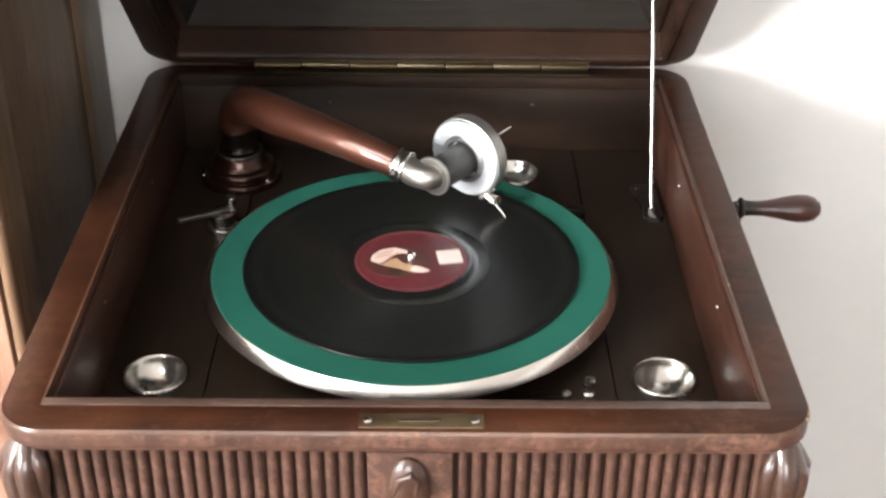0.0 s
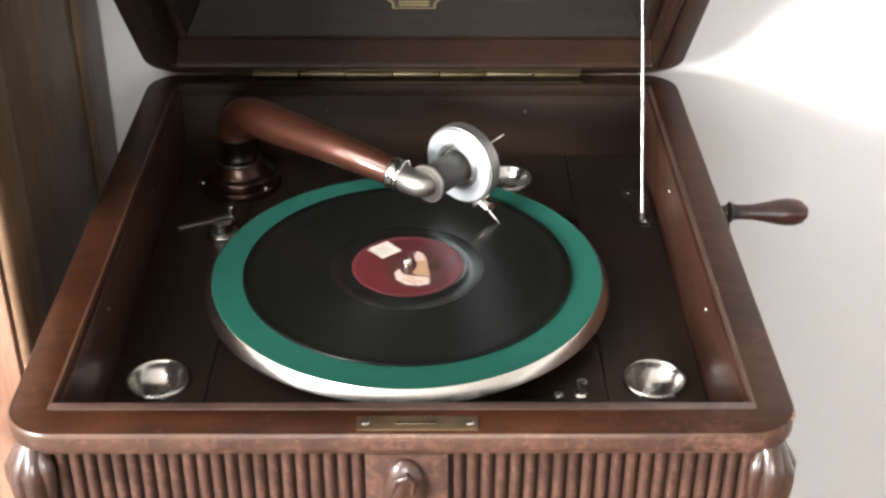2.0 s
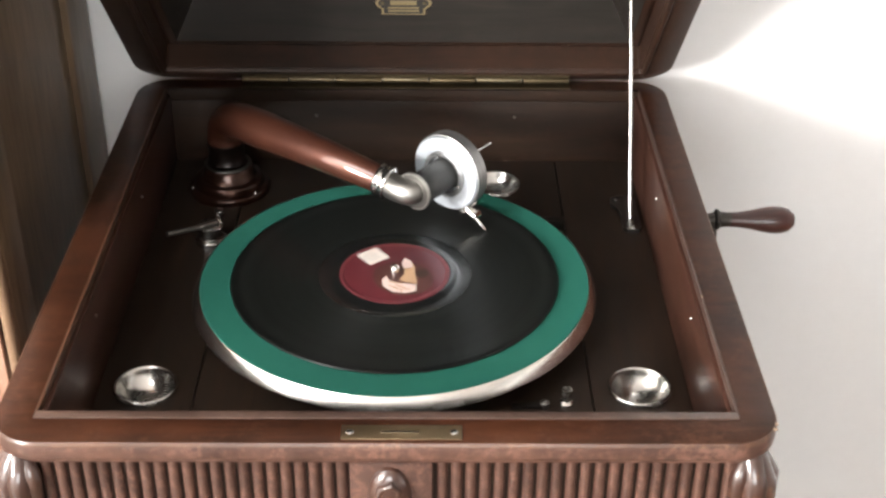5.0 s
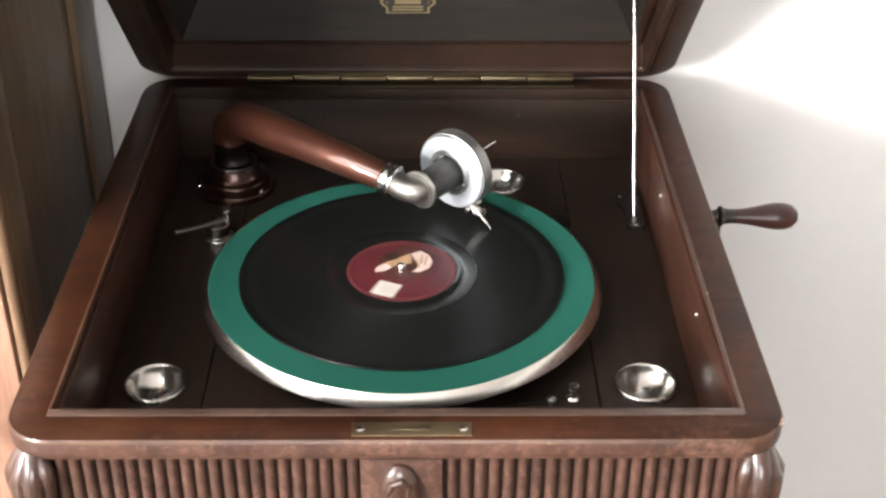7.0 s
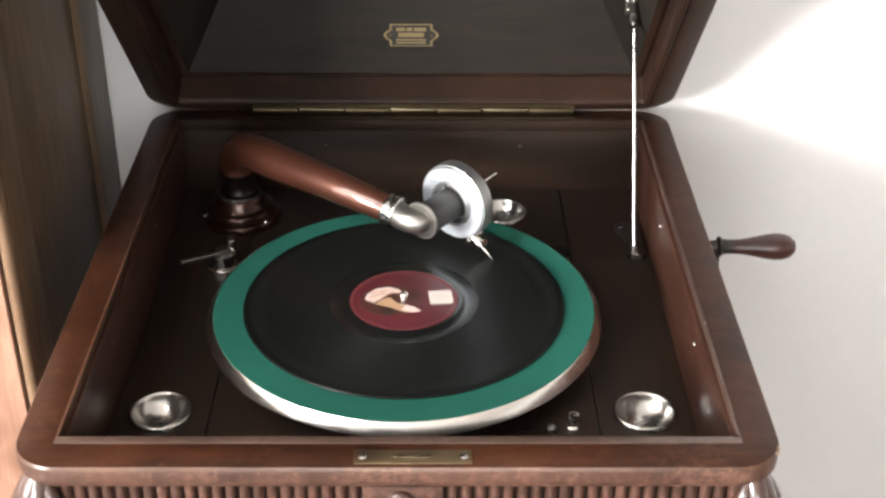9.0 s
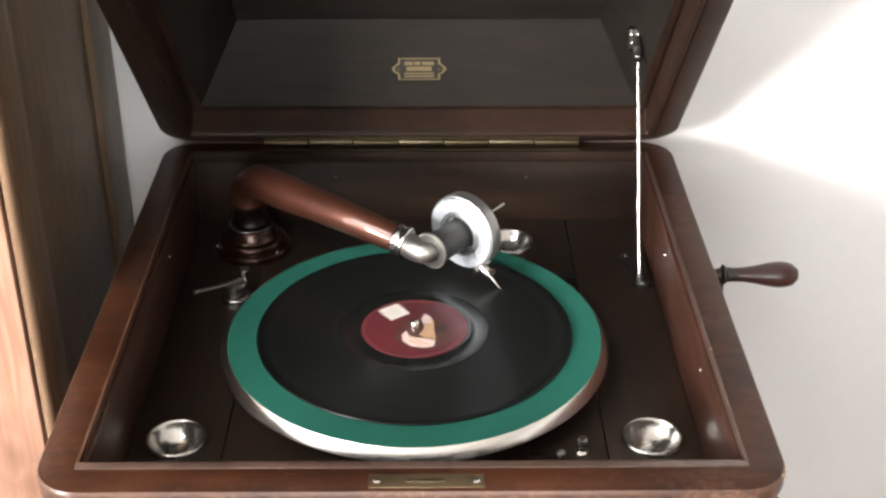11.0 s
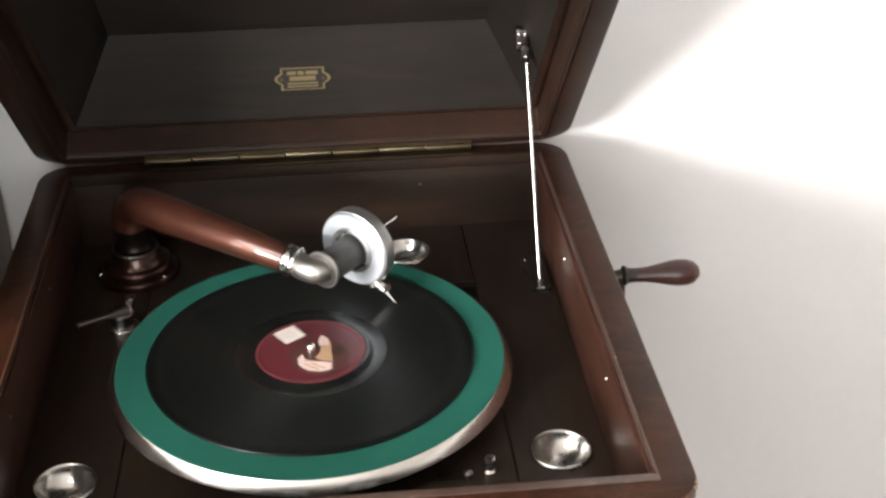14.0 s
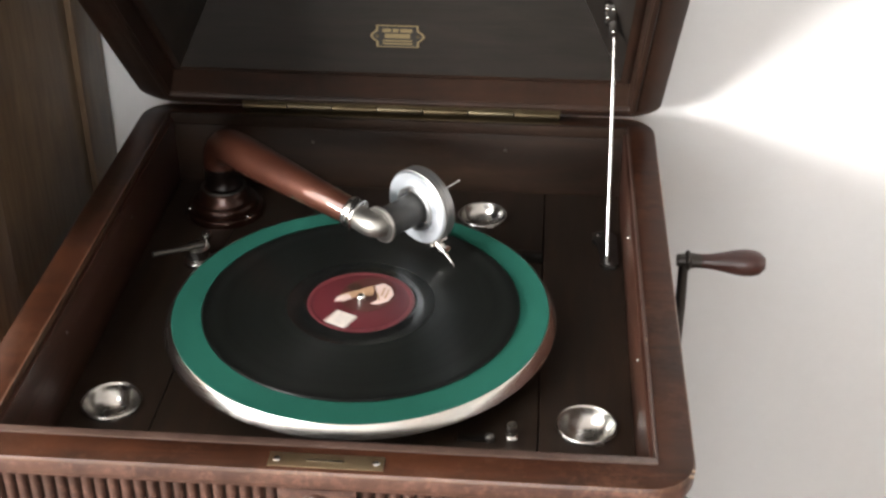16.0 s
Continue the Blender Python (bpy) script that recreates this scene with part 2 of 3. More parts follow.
def again(name, ob, parent, x=0.0, y=0.0, z=0.0, rz=0.0):
    """Another object on the same mesh."""
    o = new(name, ob.data)
    o.parent = parent
    o.location, o.rotation_euler = (x, y, z), (0, 0, radians(rz))
    return o


def add_box(bm, x0, x1, y0, y1, z0, z1, bevel=0.0, seg=2):
    r = bmesh.ops.create_cube(bm, size=1)
    vs = r["verts"]
    bmesh.ops.scale(bm, verts=vs, vec=(x1 - x0, y1 - y0, z1 - z0))
    bmesh.ops.translate(bm, verts=vs, vec=((x0 + x1) / 2, (y0 + y1) / 2, (z0 + z1) / 2))
    if bevel:
        es = list({e for v in vs for e in v.link_edges})
        bmesh.ops.bevel(bm, geom=es, offset=bevel, segments=seg, profile=0.6, affect="EDGES")
    return bm


def box(*a, **k):
    return add_box(bmesh.new(), *a, **k)


def lathe(profile, seg=48, at=(0, 0, 0), axis=(0, 0, 1), bm=None, closed=False):
    """Turned form: rows of radius and height along the axis."""
    bm = bm or bmesh.new()
    q = Vector((0, 0, 1)).rotation_difference(Vector(axis))
    rings = []
    for r, h in profile:
        if r < 1e-6:
            rings.append([bm.verts.new(q @ Vector((0, 0, h)) + Vector(at))])
        else:
            rings.append([bm.verts.new(q @ Vector((r * math.cos(2 * math.pi * i / seg), r * math.sin(2 * math.pi * i / seg), h)) + Vector(at)) for i in range(seg)])
    pairs = list(zip(rings, rings[1:])) + ([(rings[-1], rings[0])] if closed else [])
    for a, b in pairs:
        for i in range(seg):
            j = (i + 1) % seg
            if len(a) == 1 and len(b) == 1:
                break
            if len(a) == 1:
                bm.faces.new((a[0], b[i], b[j]))
            elif len(b) == 1:
                bm.faces.new((a[i], b[0], a[j]))
            else:
                bm.faces.new((a[i], a[j], b[j], b[i]))
    return bm


def tube(points, radii, seg=24, bm=None, cap=True):
    """A round tube through points, with a radius at each."""
    bm = bm or bmesh.new()
    pts = [Vector(p) for p in points]
    rings, up = [], None
    for i, p in enumerate(pts):
        d = (pts[min(i + 1, len(pts) - 1)] - pts[max(i - 1, 0)]).normalized()
        if up is None:
            up = d.orthogonal().normalized()
        up = (up - d * up.dot(d)).normalized()
        s = d.cross(up)
        rings.append([bm.verts.new(p + radii[i] * (math.cos(2 * math.pi * k / seg) * up + math.sin(2 * math.pi * k / seg) * s)) for k in range(seg)])
    for a, b in zip(rings, rings[1:]):
        for k in range(seg):
            bm.faces.new((a[k], a[(k + 1) % seg], b[(k + 1) % seg], b[k]))
    if cap:
        bm.faces.new(rings[0][::-1])
        bm.faces.new(rings[-1])
    return bm


def curve(a, b, c, n=10):
    a, b, c = Vector(a), Vector(b), Vector(c)
    return [(1 - t) ** 2 * a + 2 * t * (1 - t) * b + t * t * c for t in (i / n for i in range(n + 1))]


def rounded(x0, x1, y0, y1, r, z, n=8):
    """Corner-rounded rectangle, as a list of points."""
    out = []
    for cx, cy, a0 in ((x1 - r, y1 - r, 0), (x0 + r, y1 - r, 90), (x0 + r, y0 + r, 180), (x1 - r, y0 + r, 270)):
        for i in range(n + 1):
            a = radians(a0 + 90 * i / n)
            out.append(Vector((cx + r * math.cos(a), cy + r * math.sin(a), z)))
    return out


def loft(rings, bm=None, cap0=False, cap1=False, closed=False):
    bm = bm or bmesh.new()
    vs = [[bm.verts.new(p) for p in r] for r in rings]
    n = len(vs[0])
    for a, b in list(zip(vs, vs[1:])) + ([(vs[-1], vs[0])] if closed else []):
        for i in range(n):
            bm.faces.new((a[i], a[(i + 1) % n], b[(i + 1) % n], b[i]))
    if cap0:
        bm.faces.new(vs[0][::-1])
    if cap1:
        bm.faces.new(vs[-1])
    return bm


def plate(points, z0, z1, bm=None):
    """A flat outline with thickness."""
    return loft([[Vector((x, y, z0)) for x, y in points], [Vector((x, y, z1)) for x, y in points]], bm, True, True)


# ---- the room ----
XL, XR, YB, ZC = -4.6, 3.2, 0.305, 2.6


def structure(ob, label, category):
    return tagged(ob, label, category, kind="structure")


structure(part("floor", box(XL - 0.1, XR + 0.1, YF - 0.25, YB + 0.1, -0.06, 0.0), FLOORWOOD), "brown varnished wooden board floor", "floor")
ceil = bmesh.new()
for a in ((XL - 0.1, FILL[0], YF - 0.25, YB + 0.1), (FILL[1], XR + 0.1, YF - 0.25, YB + 0.1), (FILL[0], FILL[1], YF - 0.25, FILL[2]), (FILL[0], FILL[1], FILL[3], YB + 0.1)):
    add_box(ceil, *a, ZC, ZC + 0.12)
structure(part("ceiling", ceil, CEIL), "plain white painted ceiling with an opening added for fill light", "ceiling")
# pane of the added opening; no roof light is known here
rl = structure(new("window_3"), "glazed ceiling opening, unseen, added for fill light", "window")
rl.location = (FILL[0], FILL[2], ZC + 0.1)
part("pane", box(0, FILL[1] - FILL[0], 0, FILL[3] - FILL[2], 0, 0.006), GLASS, rl).visible_shadow = False
structure(part("wall_back", box(XL - 0.1, XR + 0.1, YB, YB + 0.12, 0.0, ZC), WALL), "pale grey painted plaster wall", "wall")
structure(part("wall_left", box(XL - 0.12, XL, YF, YB, 0.0, ZC), WALL), "pale grey painted plaster side wall", "wall")
structure(part("wall_right", box(XR, XR + 0.12, YF, YB, 0.0, ZC), WALL), "pale grey painted plaster side wall", "wall")


def front_wall():
    bm = bmesh.new()
    xs, y0, y1 = [XL], YF - 0.22, YF
    for x, z, w, h in (WIN1, WIN2):
        add_box(bm, xs[-1], x - w / 2, y0, y1, 0, ZC)
        add_box(bm, x - w / 2, x + w / 2, y0, y1, 0, z - h / 2)
        add_box(bm, x - w / 2, x + w / 2, y0, y1, z + h / 2, ZC)
        xs.append(x + w / 2)
    add_box(bm, xs[-1], XR, y0, y1, 0, ZC)
    structure(part("wall_front", bm, WALL), "pale grey plaster wall with two window openings", "wall")
    for i, (x, z, w, h) in enumerate((WIN1, WIN2)):
        e = structure(new(f"window_{i + 1}"), "white painted wooden window with clear glass", "window")
        e.location = (x, YF - 0.14, z - h / 2)
        f = bmesh.new()
        for a, b, c, d in ((-w / 2, -w / 2 + 0.04, 0, h), (w / 2 - 0.04, w / 2, 0, h), (-w / 2 + 0.04, w / 2 - 0.04, 0, 0.04), (-w / 2 + 0.04, w / 2 - 0.04, h - 0.04, h)):
            add_box(f, a, b, -0.03, 0.03, c, d)
        part("window_frame", f, FRAMEWHITE, e)
        g = part("pane", box(-w / 2 + 0.04, w / 2 - 0.04, -0.003, 0.003, 0.04, h - 0.04), GLASS, e)
        g.visible_shadow = False


front_wall()


# ---- the cupboard beside the gramophone ----
def cupboard():
    xs, yf, yb, top = -0.285, -0.033, YB - 0.004, 2.05
    c = tagged(new("cupboard"), "tall pine cupboard with a framed side darkened for shade, standing against the wall", "cupboard")
    c.location = (-0.75, 0.18, 0.0)

    def put(name, bm, mat, label=""):
        bmesh.ops.translate(bm, verts=bm.verts, vec=(0.75, -0.18, 0))
        return part(name, bm, mat, c, label)

    # the side turned from the window is coloured darker to stand for shade
    put("back_stile", box(xs - 0.022, xs, yb - 0.066, yb, 0.0, top, bevel=0.002), PINE_SHADED, "pine stile, coloured darker for shade")
    put("front_stile", box(xs - 0.022, xs, yf + 0.016, yf + 0.060, 0.0, top, bevel=0.002), PINE_SHADED, "pine stile, coloured darker for shade")
    put("side_panel", box(xs - 0.018, xs - 0.006, yf + 0.060, yb - 0.066, 0.0, top), PINE_SHADED, "pine panel, coloured darker for shade")
    bead = bmesh.new()
    tube([(xs - 0.003, yf + 0.005, 0.0), (xs - 0.003, yf + 0.005, top)], [0.0045] * 2, 12, bead)
    tube([(xs - 0.003, yf + 0.013, 0.0), (xs - 0.003, yf + 0.013, top)], [0.0028] * 2, 12, bead)
    put("corner_bead", bead, PINE_MID, "brown pine beaded corner")
    x = xs - 0.008
    for w in (0.118, 0.122, 0.114, 0.120, 0.119, 0.121, 0.117):
        put("board", box(x - w, x - 0.0015, yf, yf + 0.020, 0.02, top, bevel=0.0015), PINE, "")
        x -= w
    put("top", box(x - 0.01, xs + 0.004, yf - 0.012, yb, top, top + 0.025, bevel=0.003), PINE)
    put("far_side", box(x - 0.02, x - 0.002, yf, yb, 0.0, top), PINE)


cupboard()

# ---- the gramophone ----
CX = 0.0035
ZR, ZB = 0.940, 0.868                   # rim top, motor board
X0, X1, Y0, Y1 = CX - 0.2386, CX + 0.2358, -0.243, 0.2655
IX0, IX1, IY0, IY1 = CX - 0.2145, CX + 0.2125, -0.2195, 0.247
gram = tagged(new("gramophone"), "dark mahogany cabinet gramophone with raised lid and turning green turntable", "gramophone")


def rrect_frame(x0, x1, y0, y1, r, profile, n=8):
    """A moulding run round a rounded rectangle: profile rows of outset and z."""
    return [rounded(x0 - o, x1 + o, y0 - o, y1 + o, max(r + o, 0.0005), z, n) for o, z in profile]


CUPS = ((-0.1735, -0.0965), (0.1775, -0.0965), (0.086, 0.199))


def holed(x0, x1, y0, y1, z0, z1, c, r):
    """A board with a round hole through it."""
    cx, cy = c
    angs = sorted([2 * math.pi * i / 64 for i in range(64)] + [math.atan2(y - cy, x - cx) % (2 * math.pi) for x in (x0, x1) for y in (y0, y1)])
    rim, edge = [], []
    for a in angs:
        dx, dy = math.cos(a), math.sin(a)
        k = min([((x1 if dx > 0 else x0) - cx) / dx if abs(dx) > 1e-9 else 9, ((y1 if dy > 0 else y0) - cy) / dy if abs(dy) > 1e-9 else 9])
        edge.append((cx + k * dx, cy + k * dy))
        rim.append((cx + r * dx, cy + r * dy))
    return loft([[Vector((*p, z)) for p in pts] for pts, z in ((edge, z0), (edge, z1), (rim, z1), (rim, z0))], closed=True)


def case():
    # top moulding, with the soft worn outer edge
    outer = [(-0.010, 0.9310), (-0.0006, ZR - 0.0022), (-0.0004, ZR - 0.0008), (-0.0014, ZR), (-0.022, ZR)]
    rings = rrect_frame(X0, X1, Y0, Y1, 0.030, outer)
    rings.append(rounded(IX0, IX1, IY0, IY1, 0.0015, ZR))
    rings.append(rounded(IX0, IX1, IY0, IY1, 0.0015, ZR - 0.010))
    part("rim", loft(rings), MAHOG_X, gram)
    fas = [(-0.012, 0.9255), (-0.0015, 0.9260), (-0.0002, 0.9275), (0.0, 0.930), (0.0, ZR - 0.0032), (-0.0004, ZR - 0.0023), (-0.010, 0.9311)]
    part("fascia", loft(rrect_frame(X0, X1, Y0, Y1, 0.030, fas)), REED, gram, "rubbed lighter edge of the moulding")
    part("arris", loft(rrect_frame(X0, X1, Y0, Y1, 0.030, [(0.0002, ZR - 0.0026), (-0.0001, ZR - 0.0012), (-0.0011, ZR + 0.0002), (-0.0016, ZR - 0.0001)])), ARRIS, gram, "rubbed orange-brown edge")
    # pale rubbed lining strip inside the rim
    part("lining_edge", box(IX0 + 0.0003, IX1 - 0.0003, IY0 + 0.0003, IY0 + 0.0068, ZR - 0.0113, ZR + 0.0007, bevel=0.0006), EDGE, gram, "rubbed lighter wooden edge")
    part("lining_edge", box(IX0 + 0.0003, IX0 + 0.0018, IY0 + 0.0070, IY1 - 0.002, ZR - 0.0058, ZR + 0.0006, bevel=0.0005), ARRIS, gram, "rubbed orange-brown wooden edge")
    for b in ((X1 - 0.0030, X1 - 0.0013, -0.2240, -0.2222, ZR - 0.0012, ZR + 0.0005), (X1 - 0.0052, X1 - 0.0026, -0.2285, -0.2272, ZR - 0.0012, ZR + 0.0005), (IX1 - 0.0016, IX1 - 0.0002, -0.0885, -0.0868, ZR - 0.001, ZR + 0.0012)):
        part("chip", box(*b, bevel=0.0003), CHIP, gram, "pale chipped spot")
    part("lining_edge", box(IX1 - 0.0018, IX1 - 0.0003, IY0 + 0.0070, IY1 - 0.002, ZR - 0.0058, ZR + 0.0006, bevel=0.0005), EDGE, gram, "rubbed lighter wooden edge")
    part("lining_edge", box(IX0 + 0.0020, IX1 - 0.0020, IY1 - 0.0016, IY1 - 0.0003, ZR - 0.0113, ZR + 0.0004, bevel=0.0004), MAHOG_SHADED, gram)
    # inner walls: sides coloured lighter for window light, front and back darker for shade
    for nm, b, m in (("inner_wall", (IX0 - 0.010, IX0 + 0.0045, IY0 + 0.0064, IY1 - 0.0022, ZB - 0.01, ZR - 0.0062), MAHOG_LIT), ("inner_wall", (IX1 - 0.0045, IX1 + 0.010, IY0 + 0.0064, IY1 - 0.0022, ZB - 0.01, ZR - 0.0062), MAHOG_LIT),
                     ("inner_wall", (IX0, IX1, IY1 - 0.0018, IY1 + 0.010, ZB - 0.01, ZR - 0.0115), MAHOG_SHADED), ("inner_wall", (IX0, IX1, IY0 - 0.010, IY0 + 0.006, ZB - 0.01, ZR - 0.0115), MAHOG_SHADED)):
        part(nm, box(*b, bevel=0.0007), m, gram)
    # motor board in three pieces, with open joints
    for a, b, hole in ((IX0 + 0.0048, -0.1380, CUPS[0]), (-0.1368, 0.1418, CUPS[2]), (0.1430, IX1 - 0.0048, CUPS[1])):
        part("motor_board", holed(a, b, IY0 + 0.006, IY1 - 0.002, ZB - 0.015, ZB, hole, 0.0205), BOARD, gram, "nearly black veneered board")
    # body below
    for b, m in (((X0 + 0.020, X1 - 0.020, Y0 + 0.0165, Y0 + 0.024, 0.20, 0.925), MAHOG_Z), ((X0 + 0.020, X1 - 0.020, Y1 - 0.0105, Y1 - 0.004, 0.20, 0.930), MAHOG_Z),
                 ((X0 + 0.006, X0 + 0.013, Y0 + 0.026, Y1 - 0.012, 0.20, 0.930), MAHOG_Z), ((X1 - 0.0155, X1 - 0.008, Y0 + 0.026, Y1 - 0.012, 0.20, 0.930), MAHOG_Z)):
        part("side", box(*b), m, gram)
    part("bottom", box(X0 + 0.016, X1 - 0.016, Y0 + 0.016, Y1 - 0.016, 0.185, 0.20), MAHOG_X, gram)
    # rubbed lower band of the moulding
    part("moulding", loft(rrect_frame(X0, X1, Y0, Y1, 0.030, [(-0.012, 0.9254), (-0.007, 0.9252), (-0.0055, 0.9232), (-0.006, 0.921), (-0.012, 0.9205)])), REED, gram)


case()


def reeds():
    # panel takes the darker wood so the gaps between reeds read as shade
    fp = part("front_panel", box(-0.2085, 0.2115, Y0 + 0.0125, Y0 + 0.016, 0.62, 0.920), MAHOG_SHADED, gram, "reeded front panel")
    first = None
    for x0, pitch, n in ((-0.0250, -0.0085, 22), (0.0360, 0.00874, 21)):
        for i in range(n):
            if first is None:
                first = part("reed", tube([(0, 0, 0.625), (0, 0, 0.9195)], [0.0035, 0.0035], 12), REED, fp)
                first.location = (x0, Y0 + 0.0125, 0)
            else:
                again("reed", first, fp, x0 + pitch * i, Y0 + 0.0125, 0, 37 * i)
    blk = part("centre_block", box(-0.0203, 0.0302, Y0 + 0.0065, Y0 + 0.016, 0.62, 0.920, bevel=0.002), REED, gram)
    # carved oval boss with a curled leaf on it
    b = bmesh.new()
    bmesh.ops.create_uvsphere(b, u_segments=48, v_segments=28, radius=1)
    for v in b.verts:
        # a domed oval, hollowed a little on one side, with a raised curl
        dip = 0.0022 * math.exp(-((v.co.x - 0.25) / 0.28) ** 2 - ((v.co.z + 0.15) / 0.5) ** 2)
        v.co = Vector((CX + 0.0002 + v.co.x * 0.0135, Y0 + 0.0065 + v.co.y * (0.0088 - dip), 0.8935 + v.co.z * 0.0235))
    tube([(CX - 0.008, Y0 + 0.003, 0.878), (CX - 0.0085, Y0 + 0.001, 0.892), (CX - 0.0045, Y0 + 0.0002, 0.905), (CX + 0.0015, Y0 - 0.0006, 0.9085), (CX + 0.006, Y0 + 0.001, 0.903), (CX + 0.005, Y0 - 0.0004, 0.894)], [0.0012, 0.0022, 0.0027, 0.0027, 0.0022, 0.0012], 12, b)
    part("carved_boss", b, CARVE, blk, "glossy carved oval boss")


CARVE = wood("carved_mahogany", (0.028, 0.012, 0.008), (0.048, 0.021, 0.014), (0.075, 0.034, 0.023), (5, 5, 1), rough=(0.28, 0.42), coat=1.0, coatrough=0.07, streak=30)
reeds()


def leg(sx, sy, x, y):
    """Carved corner leg: acanthus leaves curling over the top of a slim curved leg."""
    bm = bmesh.new()
    rows = []
    for i in range(81):
        z = 0.9248 * (1 - i / 80)
        knee = math.exp(-((z - 0.885) / 0.045) ** 2)
        foot = math.exp(-((z - 0.02) / 0.05) ** 2)
        out = 0.004 * knee + 0.006 * foot - 0.010 * math.exp(-((z - 0.35) / 0.2) ** 2)
        r = 0.0095 + 0.0020 * knee + 0.006 * foot - 0.004 * math.exp(-((z - 0.3) / 0.2) ** 2)
        ring = []
        for k in range(40):
            a = 2 * math.pi * k / 40
            lobe = 1 + 0.06 * knee * math.cos(8 * a)
            ring.append(Vector((x + sx * out + r * lobe * math.cos(a), y + sy * out + r * lobe * math.sin(a), z)))
        rows.append(ring)
    loft(rows, bm, True, True)
    corner = math.atan2(sy, sx)
    for turn, top, low, wide in ((-78, 0.925, 0.862, 0.0056), (-34, 0.925, 0.846, 0.0078), (6, 0.925, 0.838, 0.0076), (44, 0.925, 0.850, 0.0072), (80, 0.925, 0.866, 0.0054), (-12, 0.900, 0.806, 0.0052), (26, 0.893, 0.812, 0.0050)):
        a = corner + radians(turn)
        ca, sa = math.cos(a), math.sin(a)
        pts, rad = [], []
        for k in range(13):
            t = k / 12
            reach = 0.0005 + 0.0130 * math.sin(0.5 * math.pi * min(1, t / 0.32)) - 0.0070 * max(0, t - 0.32) / 0.68
            z = top + (low - top) * t
            pts.append((x + ca * reach + sx * 0.003, y + sa * reach + sy * 0.003, z))
            rad.append(wide * (0.60 + 0.40 * math.sin(math.pi * (0.3 + 0.65 * t))) * (1 + 0.05 * math.sin(30 * t)))
        tube(pts, rad, 14, bm)
    for v in bm.verts:
        # keep the carving outside the inner walls
        if v.co.z > ZB - 0.03 and IX0 - 0.009 < v.co.x < IX1 + 0.009 and IY0 - 0.009 < v.co.y < IY1 + 0.009:
            v.co.y = IY0 - 0.0095 if sy < 0 else IY1 + 0.0095
    return part("leg", bm, CARVE, gram, "glossy carved acanthus corner leg", angle=60)


for sx, sy in ((-1, -1), (1, -1), (-1, 1), (1, 1)):
    leg(sx, sy, (X0 + 0.0195) if sx < 0 else (X1 - 0.0200), (Y0 + 0.0195) if sy < 0 else (Y1 - 0.0195))


# ---- lid, hinge and stay; u runs along the lid, w into it ----
HY, HZ, TILT = 0.262, 0.9435, 47.7
LID = Matrix.Translation((CX, HY, HZ)) @ Matrix.Rotation(radians(180), 4, "Z") @ Matrix.Rotation(radians(-TILT + 0.0), 4, "X").inverted()


def lid():
    # local: x across, y from the hinge to the free edge, z out of the lid's back
    L = 0.508
    out = [(0.0, 0.0, 0.0005), (0.0, 0.0, 0.004), (0.001, 0.001, 0.022), (0.012, 0.012, 0.030), (0.045, 0.060, 0.088), (0.060, 0.075, 0.094)]

    def ring(ix, iy, z, r):
        return rounded(-0.2395 + ix, 0.2395 - ix, -0.0015 + iy, L - iy, max(r, 0.001), z, 8)

    rings = [ring(ix, iy, z, 0.030 - ix * 0.3) for ix, iy, z in out]
    shell = loft(rings, None, False, True)
    e = part("lid", shell, MAHOG_X, gram, "raised dark lid with sloping panelled inside")
    e.matrix_basis = LID
    fr = loft([ring(0.0005, 0.0005, 0.004, 0.030), ring(0.0, 0.0, 0.0005, 0.030), ring(0.003, 0.003, -0.001, 0.028), ring(0.024, 0.017, -0.001, 0.004), ring(0.0275, 0.020, 0.002, 0.002), ring(0.0275, 0.020, 0.024, 0.002)])
    part("lid_frame", fr, LIDFRAME, e)
    lip = loft([ring(0.0215, 0.0145, -0.0011, 0.004), ring(0.0225, 0.0155, -0.0026, 0.004), ring(0.0245, 0.0172, -0.0029, 0.003), ring(0.0262, 0.0190, -0.0020, 0.003), ring(0.0268, 0.0197, 0.0005, 0.002)])
    part("lip", lip, LIDFRAME, e, "thin polished bead round the lid")
    bead = loft([ring(0.0275, 0.020, 0.0245, 0.002), ring(0.029, 0.0215, 0.0236, 0.002), ring(0.0325, 0.024, 0.0236, 0.002), ring(0.036, 0.026, 0.0245, 0.002)])
    part("bead", bead, LIDFRAME, e)
    a, b = ring(0.036, 0.026, 0.0245, 0.0005), ring(0.076, 0.089, 0.081, 0.0005)
    n = len(a)
    # four sloping boards and the flat top
    q = n // 4
    ca, cb = [a[i * q + q // 2] for i in range(4)], [b[i * q + q // 2] for i in range(4)]
    for i in range(4):
        j = (i + 1) % 4
        bm = bmesh.new()
        f = bm.faces.new([bm.verts.new(p) for p in (ca[i], ca[j], cb[j], cb[i])])
        r = bmesh.ops.extrude_face_region(bm, geom=[f])
        bmesh.ops.translate(bm, verts=[v for v in r["geom"] if isinstance(v, bmesh.types.BMVert)], vec=(0, 0, 0.003))
        part("slope_panel", bm, LIDWOOD, e)
    add = bmesh.new()
    add_box(add, cb[1].x, cb[0].x, cb[2].y, cb[0].y, 0.081, 0.085)
    part("top_panel", add, LIDWOOD, e)
    return e, ca, cb


LIDOB, CA, CB = lid()


